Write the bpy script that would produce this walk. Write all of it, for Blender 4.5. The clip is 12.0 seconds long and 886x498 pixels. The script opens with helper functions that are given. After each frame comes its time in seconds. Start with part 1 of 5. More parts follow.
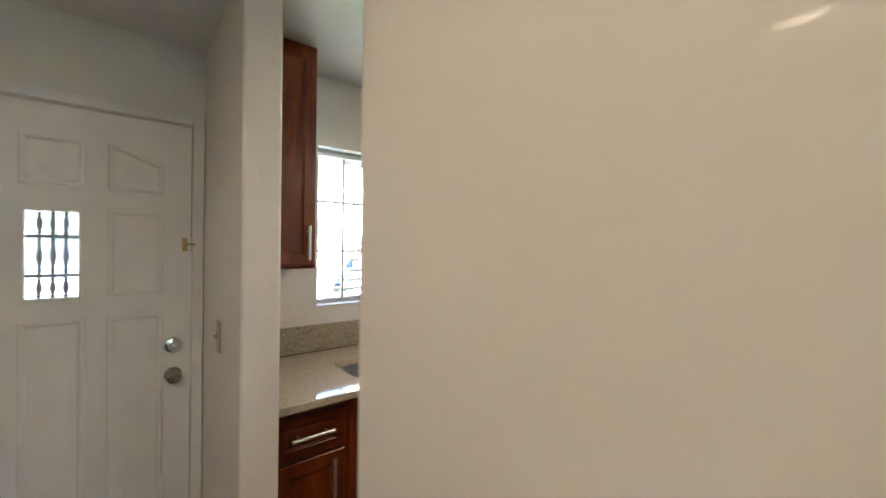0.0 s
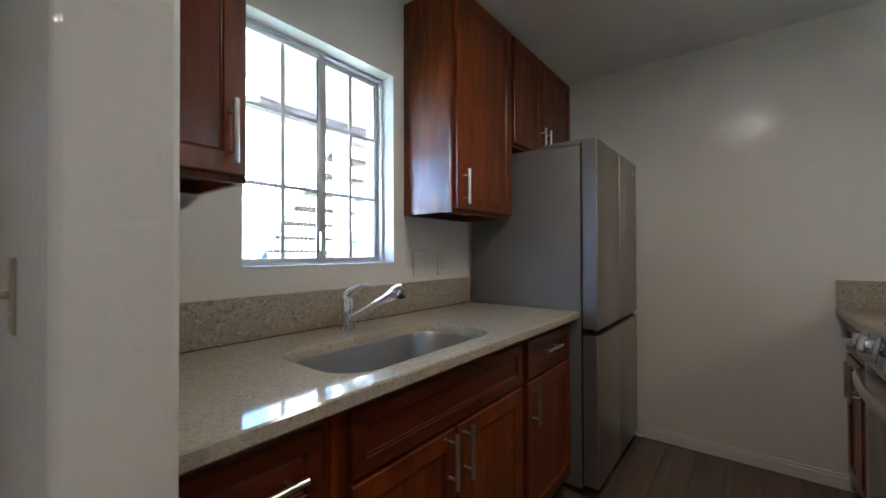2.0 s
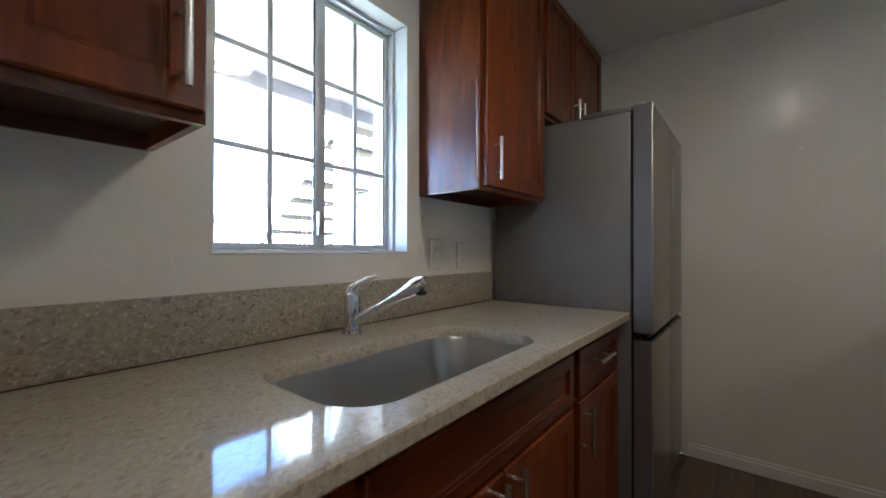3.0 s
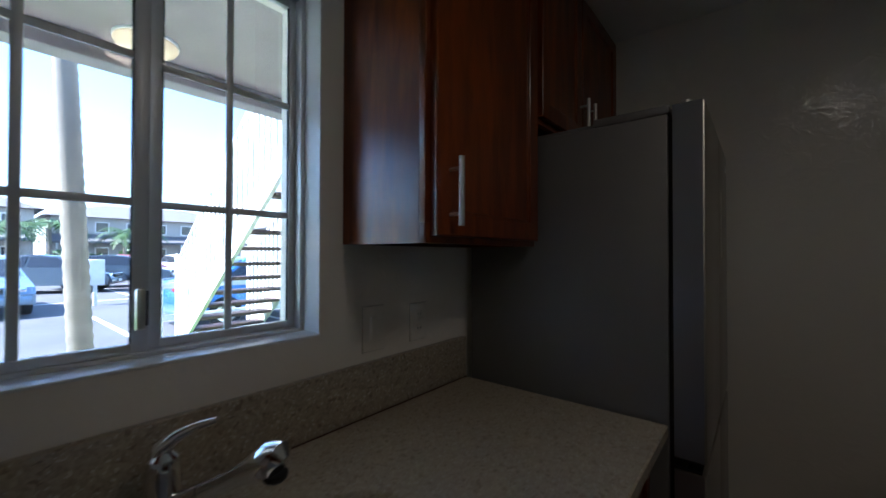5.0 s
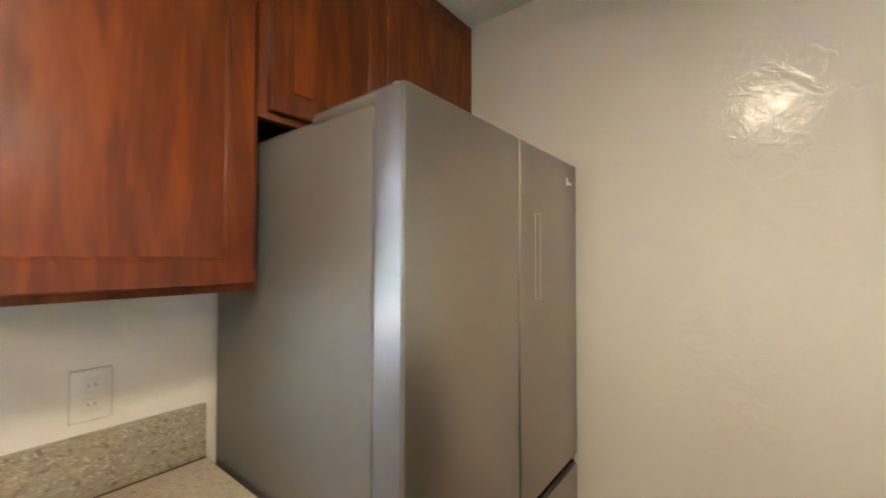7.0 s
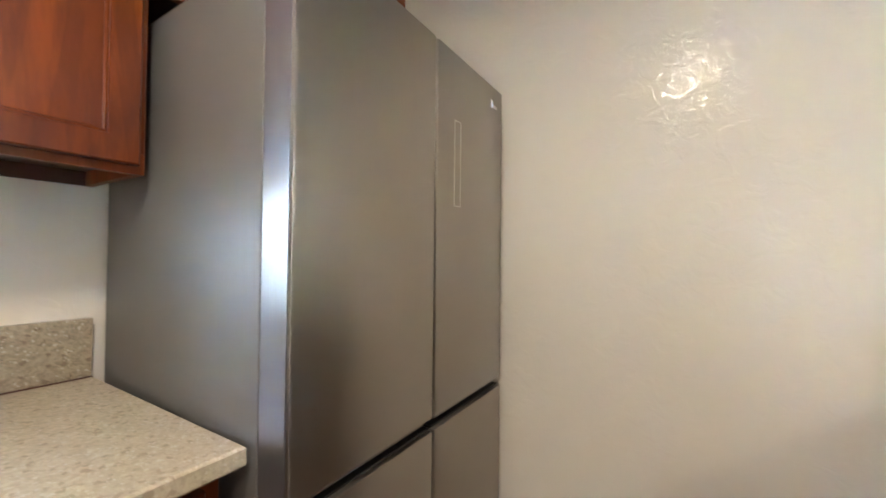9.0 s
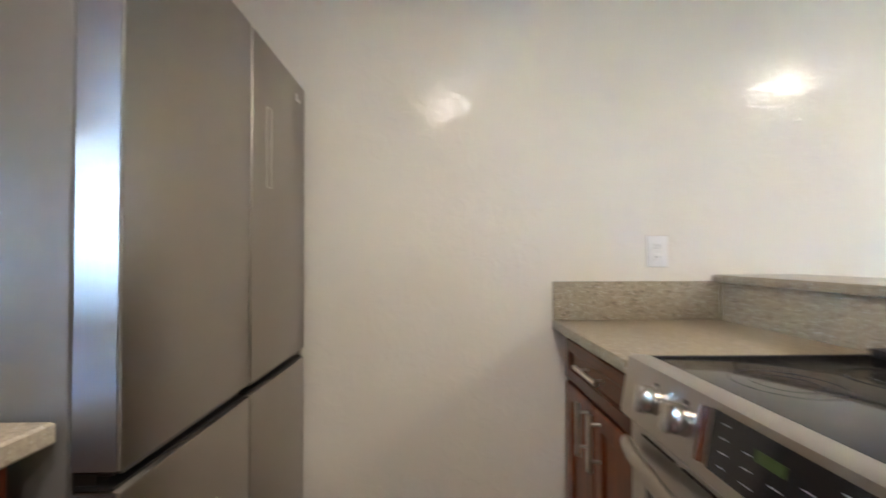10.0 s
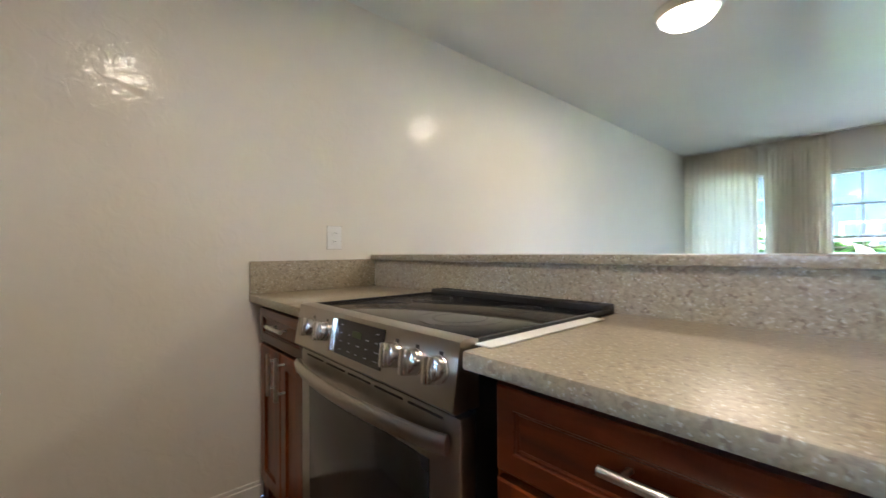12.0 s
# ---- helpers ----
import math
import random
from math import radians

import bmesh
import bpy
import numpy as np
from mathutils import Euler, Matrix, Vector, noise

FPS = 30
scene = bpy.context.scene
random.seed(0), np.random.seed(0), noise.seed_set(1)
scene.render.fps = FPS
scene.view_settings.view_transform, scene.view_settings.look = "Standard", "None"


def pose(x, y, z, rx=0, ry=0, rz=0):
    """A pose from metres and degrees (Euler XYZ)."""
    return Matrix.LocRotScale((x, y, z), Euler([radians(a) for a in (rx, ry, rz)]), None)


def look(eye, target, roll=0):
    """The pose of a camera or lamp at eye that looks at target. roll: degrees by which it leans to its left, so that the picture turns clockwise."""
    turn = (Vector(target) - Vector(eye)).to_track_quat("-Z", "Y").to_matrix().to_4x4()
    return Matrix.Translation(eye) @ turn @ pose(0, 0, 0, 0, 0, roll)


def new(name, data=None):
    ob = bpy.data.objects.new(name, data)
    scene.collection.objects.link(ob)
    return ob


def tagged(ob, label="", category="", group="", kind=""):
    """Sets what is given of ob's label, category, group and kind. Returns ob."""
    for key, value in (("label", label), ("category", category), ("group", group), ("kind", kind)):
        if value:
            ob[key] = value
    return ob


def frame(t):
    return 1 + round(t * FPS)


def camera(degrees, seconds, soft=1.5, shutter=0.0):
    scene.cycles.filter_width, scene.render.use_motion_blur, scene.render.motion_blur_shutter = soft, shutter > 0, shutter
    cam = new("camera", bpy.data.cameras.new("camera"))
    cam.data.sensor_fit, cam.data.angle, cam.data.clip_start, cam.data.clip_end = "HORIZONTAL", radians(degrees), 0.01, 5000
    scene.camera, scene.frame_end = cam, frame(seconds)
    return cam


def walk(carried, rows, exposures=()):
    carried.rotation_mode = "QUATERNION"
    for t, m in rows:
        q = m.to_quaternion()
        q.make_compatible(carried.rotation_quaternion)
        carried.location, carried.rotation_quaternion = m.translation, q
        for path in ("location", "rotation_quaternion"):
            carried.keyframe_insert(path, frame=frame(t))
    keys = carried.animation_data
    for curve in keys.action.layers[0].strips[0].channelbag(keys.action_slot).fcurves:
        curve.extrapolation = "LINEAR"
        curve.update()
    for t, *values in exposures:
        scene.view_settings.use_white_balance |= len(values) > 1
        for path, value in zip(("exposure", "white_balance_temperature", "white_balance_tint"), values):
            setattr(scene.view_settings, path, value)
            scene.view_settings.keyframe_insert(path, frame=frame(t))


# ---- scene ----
cam = camera(97.5, 12.0, shutter=0.5)
PATH = [
    (0, (0.125, 0.179, 1.501), (1.396, 1.723, 1.487), 0.8),
    (0.3, (0.099, 0.376, 1.442), (1.461, 1.841, 1.441), 0.5),
    (0.5, (0.097, 0.494, 1.408), (1.548, 1.87, 1.423), 0.2),
    (1, (0.153, 0.706, 1.337), (1.703, 1.97, 1.35), -0.2),
    (1.5, (0.269, 0.85, 1.284), (1.832, 2.097, 1.301), -0.3),
    (2, (0.349, 0.953, 1.207), (1.92, 2.19, 1.225), -0.2),
    (2.5, (0.439, 1.092, 1.156), (2.011, 2.328, 1.167), -0.0),
    (4.5, (0.945, 1.43, 1.292), (2.509, 2.676, 1.311), 0.2),
    (5, (1.094, 1.421, 1.363), (2.646, 2.683, 1.39), 0.1),
    (5.5, (1.227, 1.38, 1.407), (2.771, 2.65, 1.44), 0.1),
    (6, (1.427, 1.258, 1.459), (2.971, 2.528, 1.49), -0.2),
    (6.5, (1.642, 1.145, 1.493), (3.206, 2.392, 1.53), -0.0),
    (7, (1.817, 1.078, 1.467), (3.388, 2.316, 1.508), 0.1),
    (7.2, (1.866, 1.059, 1.439), (3.439, 2.293, 1.486), 0.0),
    (9, (1.895, 1.01, 1.225), (3.596, 2.062, 1.257), 0.6),
    (9.5, (1.813, 1.042, 1.176), (3.732, 1.603, 1.213), 0.2),
    (10, (1.678, 1.043, 1.156), (3.677, 1.013, 1.195), -0.2),
    (10.5, (1.544, 1.047, 1.125), (3.491, 0.591, 1.158), -0.5),
    (11, (1.432, 1.066, 1.107), (3.248, 0.228, 1.129), -0.6),
    (11.5, (1.352, 1.075, 1.095), (3.0, -0.058, 1.115), -0.4),
    (12, (1.292, 1.102, 1.094), (2.791, -0.223, 1.111), -0.4),
]

EXPOSURES = [(t, stops, kelvin, 10) for t, stops, kelvin in (
    (0, 5.0, 6050), (0.5, 4.6, 5800), (1.0, 4.45, 5450), (2.7, 4.5, 5250), (4.3, 2.92, 5250), (5.6, 1.98, 5250), (6.0, 3.45, 5800),
    (6.5, 5.28, 7000), (7.0, 5.98, 6300), (7.2, 6.08, 6150), (8.8, 6.2, 5850), (9.5, 6.1, 5450), (10.5, 5.8, 5500), (12, 5.5, 5800))]
walk(cam, [(t, look(eye, target, roll)) for t, eye, target, roll in PATH], EXPOSURES)

# ---- light ----
SUN_DIR = Vector((-0.62, 0.22, 0.75)).normalized()
world = bpy.data.worlds.new("sky_world")
scene.world = world
world.use_nodes = True
wt = world.node_tree
wt.nodes.clear()
sky = wt.nodes.new("ShaderNodeTexSky")
sky.sky_type = "NISHITA"
sky.sun_disc = False
sky.dust_density = 0.25
sky.ozone_density = 2.5
sky.sun_elevation = math.asin(SUN_DIR.z)
sky.sun_rotation = math.atan2(SUN_DIR.x, SUN_DIR.y)
bg = wt.nodes.new("ShaderNodeBackground")
bg.inputs["Strength"].default_value = 0.15
wo = wt.nodes.new("ShaderNodeOutputWorld")
wt.links.new(sky.outputs["Color"], bg.inputs["Color"])
wt.links.new(bg.outputs["Background"], wo.inputs["Surface"])

sun_data = bpy.data.lights.new("sun", "SUN")
sun_data.energy, sun_data.angle, sun_data.color = 5.0, radians(0.5), (1.0, 0.95, 0.88)
sun = new("sun", sun_data)
sun.matrix_world = look(SUN_DIR * 50, (0, 0, 0))


def lamp_light(name, x, y, z, watts, size, colour=(1.0, 0.78, 0.55)):
    d = bpy.data.lights.new(name, "AREA")
    d.shape, d.size, d.energy, d.color = "DISK", size, watts, colour
    o = new(name, d)
    o.matrix_world = pose(x, y, z)
    return o


KITCHEN_LAMP = (1.62, 0.96)
LIVING_LAMP = (1.995, -1.34)
ENTRY_LAMP = (-0.60, 0.35)
lamp_light("kitchen_lamp_light", *KITCHEN_LAMP, 2.325, 0.32, 0.26)
lamp_light("living_lamp_light", *LIVING_LAMP, 2.325, 0.45, 0.26)
lamp_light("entry_lamp_light", *ENTRY_LAMP, 2.325, 0.38, 0.26)


# ---- materials ----
def mat(name):
    m = bpy.data.materials.new(name)
    m.use_nodes = True
    t = m.node_tree
    return m, t, t.nodes["Principled BSDF"]


def coords(t, scale=(1, 1, 1), kind="Object"):
    c = t.nodes.new("ShaderNodeTexCoord")
    mp = t.nodes.new("ShaderNodeMapping")
    mp.inputs["Scale"].default_value = scale
    t.links.new(c.outputs[kind], mp.inputs["Vector"])
    return mp.outputs["Vector"]


def noise_tex(t, vec, scale, detail=4, rough=0.55, dist=0.0):
    n = t.nodes.new("ShaderNodeTexNoise")
    n.inputs["Scale"].default_value = scale
    n.inputs["Detail"].default_value = detail
    n.inputs["Roughness"].default_value = rough
    n.inputs["Distortion"].default_value = dist
    t.links.new(vec, n.inputs["Vector"])
    return n.outputs["Fac"]


def ramp(t, fac, stops):
    r = t.nodes.new("ShaderNodeValToRGB")
    el = r.color_ramp.elements
    while len(el) < len(stops):
        el.new(0.5)
    for e, (p, c) in zip(el, stops):
        e.position = p
        e.color = (*c, 1) if len(c) == 3 else c
    t.links.new(fac, r.inputs["Fac"])
    return r.outputs["Color"]


def mixc(t, fac, a, b, mode="MIX"):
    m = t.nodes.new("ShaderNodeMix")
    m.data_type, m.blend_type = "RGBA", mode
    for sock, v in ((m.inputs[0], fac), (m.inputs[6], a), (m.inputs[7], b)):
        if isinstance(v, (int, float)):
            sock.default_value = v
        elif isinstance(v, tuple):
            sock.default_value = (*v, 1)
        else:
            t.links.new(v, sock)
    return m.outputs[2]


def maths(t, op, a, b=0.0):
    m = t.nodes.new("ShaderNodeMath")
    m.operation = op
    for sock, v in zip(m.inputs, (a, b)):
        if isinstance(v, (int, float)):
            sock.default_value = v
        else:
            t.links.new(v, sock)
    return m.outputs[0]


def bump(t, b, height, strength=0.2, dist=0.01):
    n = t.nodes.new("ShaderNodeBump")
    n.inputs["Strength"].default_value = strength
    n.inputs["Distance"].default_value = dist
    t.links.new(height, n.inputs["Height"])
    t.links.new(n.outputs["Normal"], b.inputs["Normal"])


def scaled(c, k):
    return tuple(v * k for v in c)


def simple(name, colour, rough=0.5, metal=0.0, var=0.10, scale=6.0, fine=90.0, relief=0.05, coat=0.0):
    """A plain surface with soft staining at a large scale and grain at a small one."""
    m, t, b = mat(name)
    v = coords(t)
    n1, n2 = noise_tex(t, v, scale), noise_tex(t, v, fine, 3)
    c = ramp(t, n1, [(0.3, scaled(colour, 1 - var)), (0.7, scaled(colour, 1 + var * 0.6))])
    c = mixc(t, maths(t, "MULTIPLY", n2, var), c, scaled(colour, 0.6))
    t.links.new(c, b.inputs["Base Color"])
    b.inputs["Metallic"].default_value = metal
    r = maths(t, "ADD", maths(t, "MULTIPLY", n1, 0.16), rough - 0.08)
    t.links.new(r, b.inputs["Roughness"])
    b.inputs["Coat Weight"].default_value = coat
    if relief:
        bump(t, b, n2, relief, 0.004)
    return m


def wall_paint(name, colour, gloss=0.30):
    """Semi-gloss paint over a hand-trowelled skip texture."""
    m, t, b = mat(name)
    v = coords(t)
    big, mid = noise_tex(t, v, 1.3, 3), noise_tex(t, v, 9.0, 4, 0.6, 0.6)
    skip = ramp(t, noise_tex(t, v, 17.0, 3, 0.5, 1.2), [(0.46, (0, 0, 0)), (0.62, (1, 1, 1))])
    c = ramp(t, big, [(0.3, scaled(colour, 0.95)), (0.7, colour)])
    c = mixc(t, maths(t, "MULTIPLY", mid, 0.10), c, scaled(colour, 0.86))
    t.links.new(c, b.inputs["Base Color"])
    hgt = maths(t, "ADD", maths(t, "MULTIPLY", skip, 0.32), maths(t, "MULTIPLY", mid, 0.7))
    t.links.new(maths(t, "ADD", maths(t, "MULTIPLY", mid, 0.12), 0.45), b.inputs["Roughness"])
    bump(t, b, hgt, 0.28, 0.005)
    b.inputs["Coat Weight"].default_value = gloss
    b.inputs["Specular IOR Level"].default_value = 0.2
    b.inputs["Coat Roughness"].default_value = 0.09
    n = t.nodes.new("ShaderNodeBump")
    n.inputs["Strength"].default_value = 0.8
    n.inputs["Distance"].default_value = 0.0027
    lumps = noise_tex(t, v, 33.0, 1, 0.4, 0.5)
    t.links.new(maths(t, "ADD", lumps, maths(t, "MULTIPLY", skip, 0.10)), n.inputs["Height"])
    t.links.new(n.outputs["Normal"], b.inputs["Coat Normal"])
    return m


def cherry(name, dark, light, vertical=True):
    """Stained and varnished cherry with long grain."""
    m, t, b = mat(name)
    s = (6.5, 6.5, 0.9) if vertical else (0.9, 6.5, 6.5)
    v = coords(t, s)
    rnd = t.nodes.new("ShaderNodeObjectInfo")
    off = t.nodes.new("ShaderNodeVectorMath")
    off.operation = "ADD"
    sc = maths(t, "MULTIPLY", rnd.outputs["Random"], 37.0)
    t.links.new(v, off.inputs[0])
    t.links.new(sc, off.inputs[1])
    v = off.outputs[0]
    g1 = noise_tex(t, v, 1.0, 5, 0.55, 2.6)
    g2 = noise_tex(t, v, 6.0, 5, 0.65, 0.4)
    blot = noise_tex(t, coords(t), 3.2, 3)
    flame = noise_tex(t, v, 0.42, 3, 0.5, 4.5)
    c = ramp(t, g1, [(0.24, dark), (0.50, light), (0.80, scaled(light, 1.25))])
    c = mixc(t, maths(t, "MULTIPLY", ramp(t, flame, [(0.47, (1, 1, 1)), (0.50, (0.25, 0.25, 0.25)), (0.60, (0, 0, 0))]), 0.42), c, dark)
    c = mixc(t, maths(t, "MULTIPLY", ramp(t, g2, [(0.42, (1, 1, 1)), (0.60, (0, 0, 0))]), 0.30), c, scaled(dark, 0.7))
    c = mixc(t, maths(t, "MULTIPLY", blot, 0.32), c, dark)
    t.links.new(c, b.inputs["Base Color"])
    t.links.new(maths(t, "ADD", maths(t, "MULTIPLY", g2, 0.15), 0.28), b.inputs["Roughness"])
    b.inputs["Coat Weight"].default_value = 0.50
    b.inputs["Specular IOR Level"].default_value = 0.20
    b.inputs["Coat Roughness"].default_value = 0.24
    bump(t, b, g2, 0.10, 0.003)
    return m


def quartz(name, base, rough=0.12, chip=130.0, soft=0.5):
    """Speckled engineered stone: pale chips, tan chips and dark flecks in a beige ground."""
    m, t, b = mat(name)
    v = coords(t)
    warp = t.nodes.new("ShaderNodeVectorMath")
    warp.operation = "ADD"
    nz = t.nodes.new("ShaderNodeTexNoise")
    nz.inputs["Scale"].default_value = 60.0
    t.links.new(v, nz.inputs["Vector"])
    sm = t.nodes.new("ShaderNodeVectorMath")
    sm.operation = "SCALE"
    sm.inputs["Scale"].default_value = 0.012
    t.links.new(nz.outputs["Color"], sm.inputs[0])
    t.links.new(v, warp.inputs[0])
    t.links.new(sm.outputs[0], warp.inputs[1])

    def chips(scale):
        vo = t.nodes.new("ShaderNodeTexVoronoi")
        vo.inputs["Scale"].default_value = scale
        t.links.new(warp.outputs[0], vo.inputs["Vector"])
        s = t.nodes.new("ShaderNodeSeparateColor")
        t.links.new(vo.outputs["Color"], s.inputs["Color"])
        return s.outputs[0], s.outputs[1]

    a, a2 = chips(chip)
    d, d2 = chips(chip * 2.0)
    c = ramp(t, a, [(0.0, scaled(base, 0.62)), (0.25, scaled(base, 0.85)), (0.6, base), (0.9, scaled(base, 1.3))])
    c = mixc(t, 0.45, c, ramp(t, d, [(0.0, scaled(base, 0.5)), (0.5, base), (1.0, scaled(base, 1.35))]))
    fleck = ramp(t, a2, [(0.92, (0, 0, 0)), (0.935, (1, 1, 1))])
    c = mixc(t, maths(t, "MULTIPLY", fleck, 0.75), c, (0.14, 0.10, 0.07))
    white = ramp(t, d2, [(0.93, (0, 0, 0)), (0.95, (1, 1, 1))])
    c = mixc(t, maths(t, "MULTIPLY", white, 0.6), c, (0.75, 0.72, 0.66))
    c = mixc(t, maths(t, "MULTIPLY", noise_tex(t, v, 5.0, 3), 0.3), c, scaled(base, 0.75))
    c = mixc(t, soft, c, base)
    t.links.new(c, b.inputs["Base Color"])
    t.links.new(maths(t, "ADD", maths(t, "MULTIPLY", a, 0.06), rough), b.inputs["Roughness"])
    bump(t, b, a, 0.02, 0.002)
    return m


def steel(name, colour, rough, axis=(1, 1, 60), metal=1.0, aniso=0.0):
    """Brushed metal: fine scratches along one direction, faint smudges."""
    m, t, b = mat(name)
    br = noise_tex(t, coords(t, axis), 14.0, 3, 0.7)
    sm = noise_tex(t, coords(t), 3.5, 4)
    c = mixc(t, maths(t, "MULTIPLY", br, 0.25), colour, scaled(colour, 0.82))
    c = mixc(t, maths(t, "MULTIPLY", sm, 0.2), c, scaled(colour, 0.8))
    t.links.new(c, b.inputs["Base Color"])
    b.inputs["Metallic"].default_value = metal
    r = maths(t, "ADD", maths(t, "MULTIPLY", br, 0.10), maths(t, "MULTIPLY", sm, 0.10))
    t.links.new(maths(t, "ADD", r, rough - 0.10), b.inputs["Roughness"])
    b.inputs["Anisotropic"].default_value = aniso
    b.inputs["Anisotropic Rotation"].default_value = 0.25
    bump(t, b, br, 0.03, 0.001)
    return m


def planks_mat(name):
    m, t, b = mat(name)
    info = t.nodes.new("ShaderNodeObjectInfo")
    off = t.nodes.new("ShaderNodeVectorMath")
    off.operation = "ADD"
    t.links.new(coords(t, (1.2, 14, 14)), off.inputs[0])
    t.links.new(maths(t, "MULTIPLY", info.outputs["Random"], 51.0), off.inputs[1])
    g = noise_tex(t, off.outputs[0], 1.2, 7, 0.65, 1.2)
    f = noise_tex(t, off.outputs[0], 9.0, 4)
    c = ramp(t, g, [(0.3, (0.090, 0.058, 0.038)), (0.5, (0.165, 0.113, 0.078)), (0.72, (0.23, 0.17, 0.122))])
    tone = ramp(t, info.outputs["Random"], [(0.0, (0.72, 0.72, 0.72)), (1.0, (1.05, 1.02, 1.0))])
    c = mixc(t, 1.0, c, tone, "MULTIPLY")
    c = mixc(t, maths(t, "MULTIPLY", f, 0.35), c, (0.07, 0.05, 0.035))
    t.links.new(c, b.inputs["Base Color"])
    t.links.new(maths(t, "ADD", maths(t, "MULTIPLY", g, 0.2), 0.32), b.inputs["Roughness"])
    bump(t, b, f, 0.12, 0.002)
    return m


def glass(name, tint=(1, 1, 1), rough=0.0):
    m, t, b = mat(name)
    b.inputs["Base Color"].default_value = (*tint, 1)
    b.inputs["Transmission Weight"].default_value = 1.0
    b.inputs["IOR"].default_value = 1.45
    n = noise_tex(t, coords(t), 5.0, 3)
    t.links.new(maths(t, "MULTIPLY", n, rough + 0.004), b.inputs["Roughness"])
    return m


def glow(name, colour, strength, base=(0.9, 0.88, 0.82)):
    m, t, b = mat(name)
    b.inputs["Base Color"].default_value = (*base, 1)
    b.inputs["Roughness"].default_value = 0.3
    n = noise_tex(t, coords(t), 8.0, 2)
    t.links.new(ramp(t, n, [(0.2, scaled(colour, 0.9)), (0.8, colour)]), b.inputs["Emission Color"])
    b.inputs["Emission Strength"].default_value = strength
    return m


def sheer(name, colour):
    """Woven curtain cloth that lets some light through."""
    m, t, b = mat(name)
    v = coords(t)
    weave = noise_tex(t, coords(t, (220, 220, 40)), 1.0, 2)
    soil = noise_tex(t, v, 2.5, 3)
    c = ramp(t, soil, [(0.3, scaled(colour, 0.92)), (0.7, colour)])
    t.links.new(c, b.inputs["Base Color"])
    b.inputs["Roughness"].default_value = 0.9
    bump(t, b, weave, 0.1, 0.002)
    tr = t.nodes.new("ShaderNodeBsdfTranslucent")
    t.links.new(c, tr.inputs["Color"])
    mx = t.nodes.new("ShaderNodeMixShader")
    mx.inputs[0].default_value = 0.6
    tp = t.nodes.new("ShaderNodeBsdfTransparent")
    mx2 = t.nodes.new("ShaderNodeMixShader")
    mx2.inputs[0].default_value = 0.10
    out = t.nodes["Material Output"]
    t.links.new(b.outputs[0], mx.inputs[1])
    t.links.new(tr.outputs[0], mx.inputs[2])
    t.links.new(mx.outputs[0], mx2.inputs[1])
    t.links.new(tp.outputs[0], mx2.inputs[2])
    t.links.new(mx2.outputs[0], out.inputs["Surface"])
    return m


CREAM = (0.79, 0.745, 0.665)
M_WALL = wall_paint("cream_wall_paint", CREAM)
M_CEIL = wall_paint("white_ceiling_paint", (0.77, 0.755, 0.715), 0.16)
M_DOOR = simple("white_door_paint", (0.78, 0.745, 0.68), 0.42, var=0.05, relief=0.04)
M_TRIM = simple("white_trim_paint", (0.80, 0.77, 0.72), 0.4, var=0.06, relief=0.03)
# grey-blue puts the backlit silhouette of the door grille into its colour
M_GRILLE_BACKLIT = simple("backlit_grey_grille_plastic", (0.36, 0.39, 0.43), 0.4, var=0.05, relief=0)
M_SILL = simple("white_sill_paint", (0.80, 0.80, 0.80), 0.3, var=0.05, relief=0.03)
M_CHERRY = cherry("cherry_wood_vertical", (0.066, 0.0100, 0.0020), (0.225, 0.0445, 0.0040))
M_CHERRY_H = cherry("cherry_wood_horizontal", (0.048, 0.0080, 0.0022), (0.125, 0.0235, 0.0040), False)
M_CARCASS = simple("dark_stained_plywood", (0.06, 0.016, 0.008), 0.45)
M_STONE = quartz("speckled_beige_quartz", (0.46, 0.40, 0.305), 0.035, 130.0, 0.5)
# same quartz as the sink side, rougher, with the dimmer light in its colour
M_STONE_DIM = quartz("honed_dimmed_quartz", (0.335, 0.282, 0.195), 0.36, 130.0, 0.3)
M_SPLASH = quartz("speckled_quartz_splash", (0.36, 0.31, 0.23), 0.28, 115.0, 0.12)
M_STEEL = steel("brushed_stainless", (0.46, 0.425, 0.375), 0.33, (1, 60, 1))
M_FRIDGE = steel("platinum_steel", (0.385, 0.36, 0.325), 0.36, (60, 60, 1), aniso=0.7)
M_FRIDGE_S = simple("grey_painted_steel", (0.21, 0.205, 0.20), 0.56, 0.45, var=0.05, fine=220, relief=0.06)
M_EDGE = simple("glossy_grey_door_edge", (0.27, 0.27, 0.30), 0.42, 0.85, var=0.03, relief=0)
M_PLATE_SHADOW = simple("grey_plate_shadow", (0.30, 0.27, 0.23), 0.7)
M_SINK = steel("satin_sink_steel", (0.56, 0.55, 0.53), 0.30, (1, 1, 30))
M_CHROME = simple("chrome", (0.78, 0.78, 0.80), 0.10, 1.0, var=0.03, relief=0)
M_IVORY = simple("aged_ivory_plastic", (0.40, 0.34, 0.22), 0.4, var=0.06, fine=60, relief=0.02)
# siding colour darkened to stand in for the building's shade
M_SLATE_SHADED = simple("shade_darkened_siding", (0.055, 0.06, 0.075), 0.8, var=0.15, scale=2, fine=30, relief=0.1)
M_KNOBSTEEL = simple("satin_steel", (0.66, 0.645, 0.62), 0.22, 1.0, var=0.04, relief=0)
M_KNOB = steel("aged_pewter", (0.36, 0.33, 0.29), 0.27, (20, 20, 20))
M_NICKEL = steel("brushed_nickel", (0.76, 0.745, 0.71), 0.30, (20, 20, 20))
M_BRASS = simple("aged_brass", (0.55, 0.40, 0.17), 0.28, 1.0, var=0.15, relief=0)
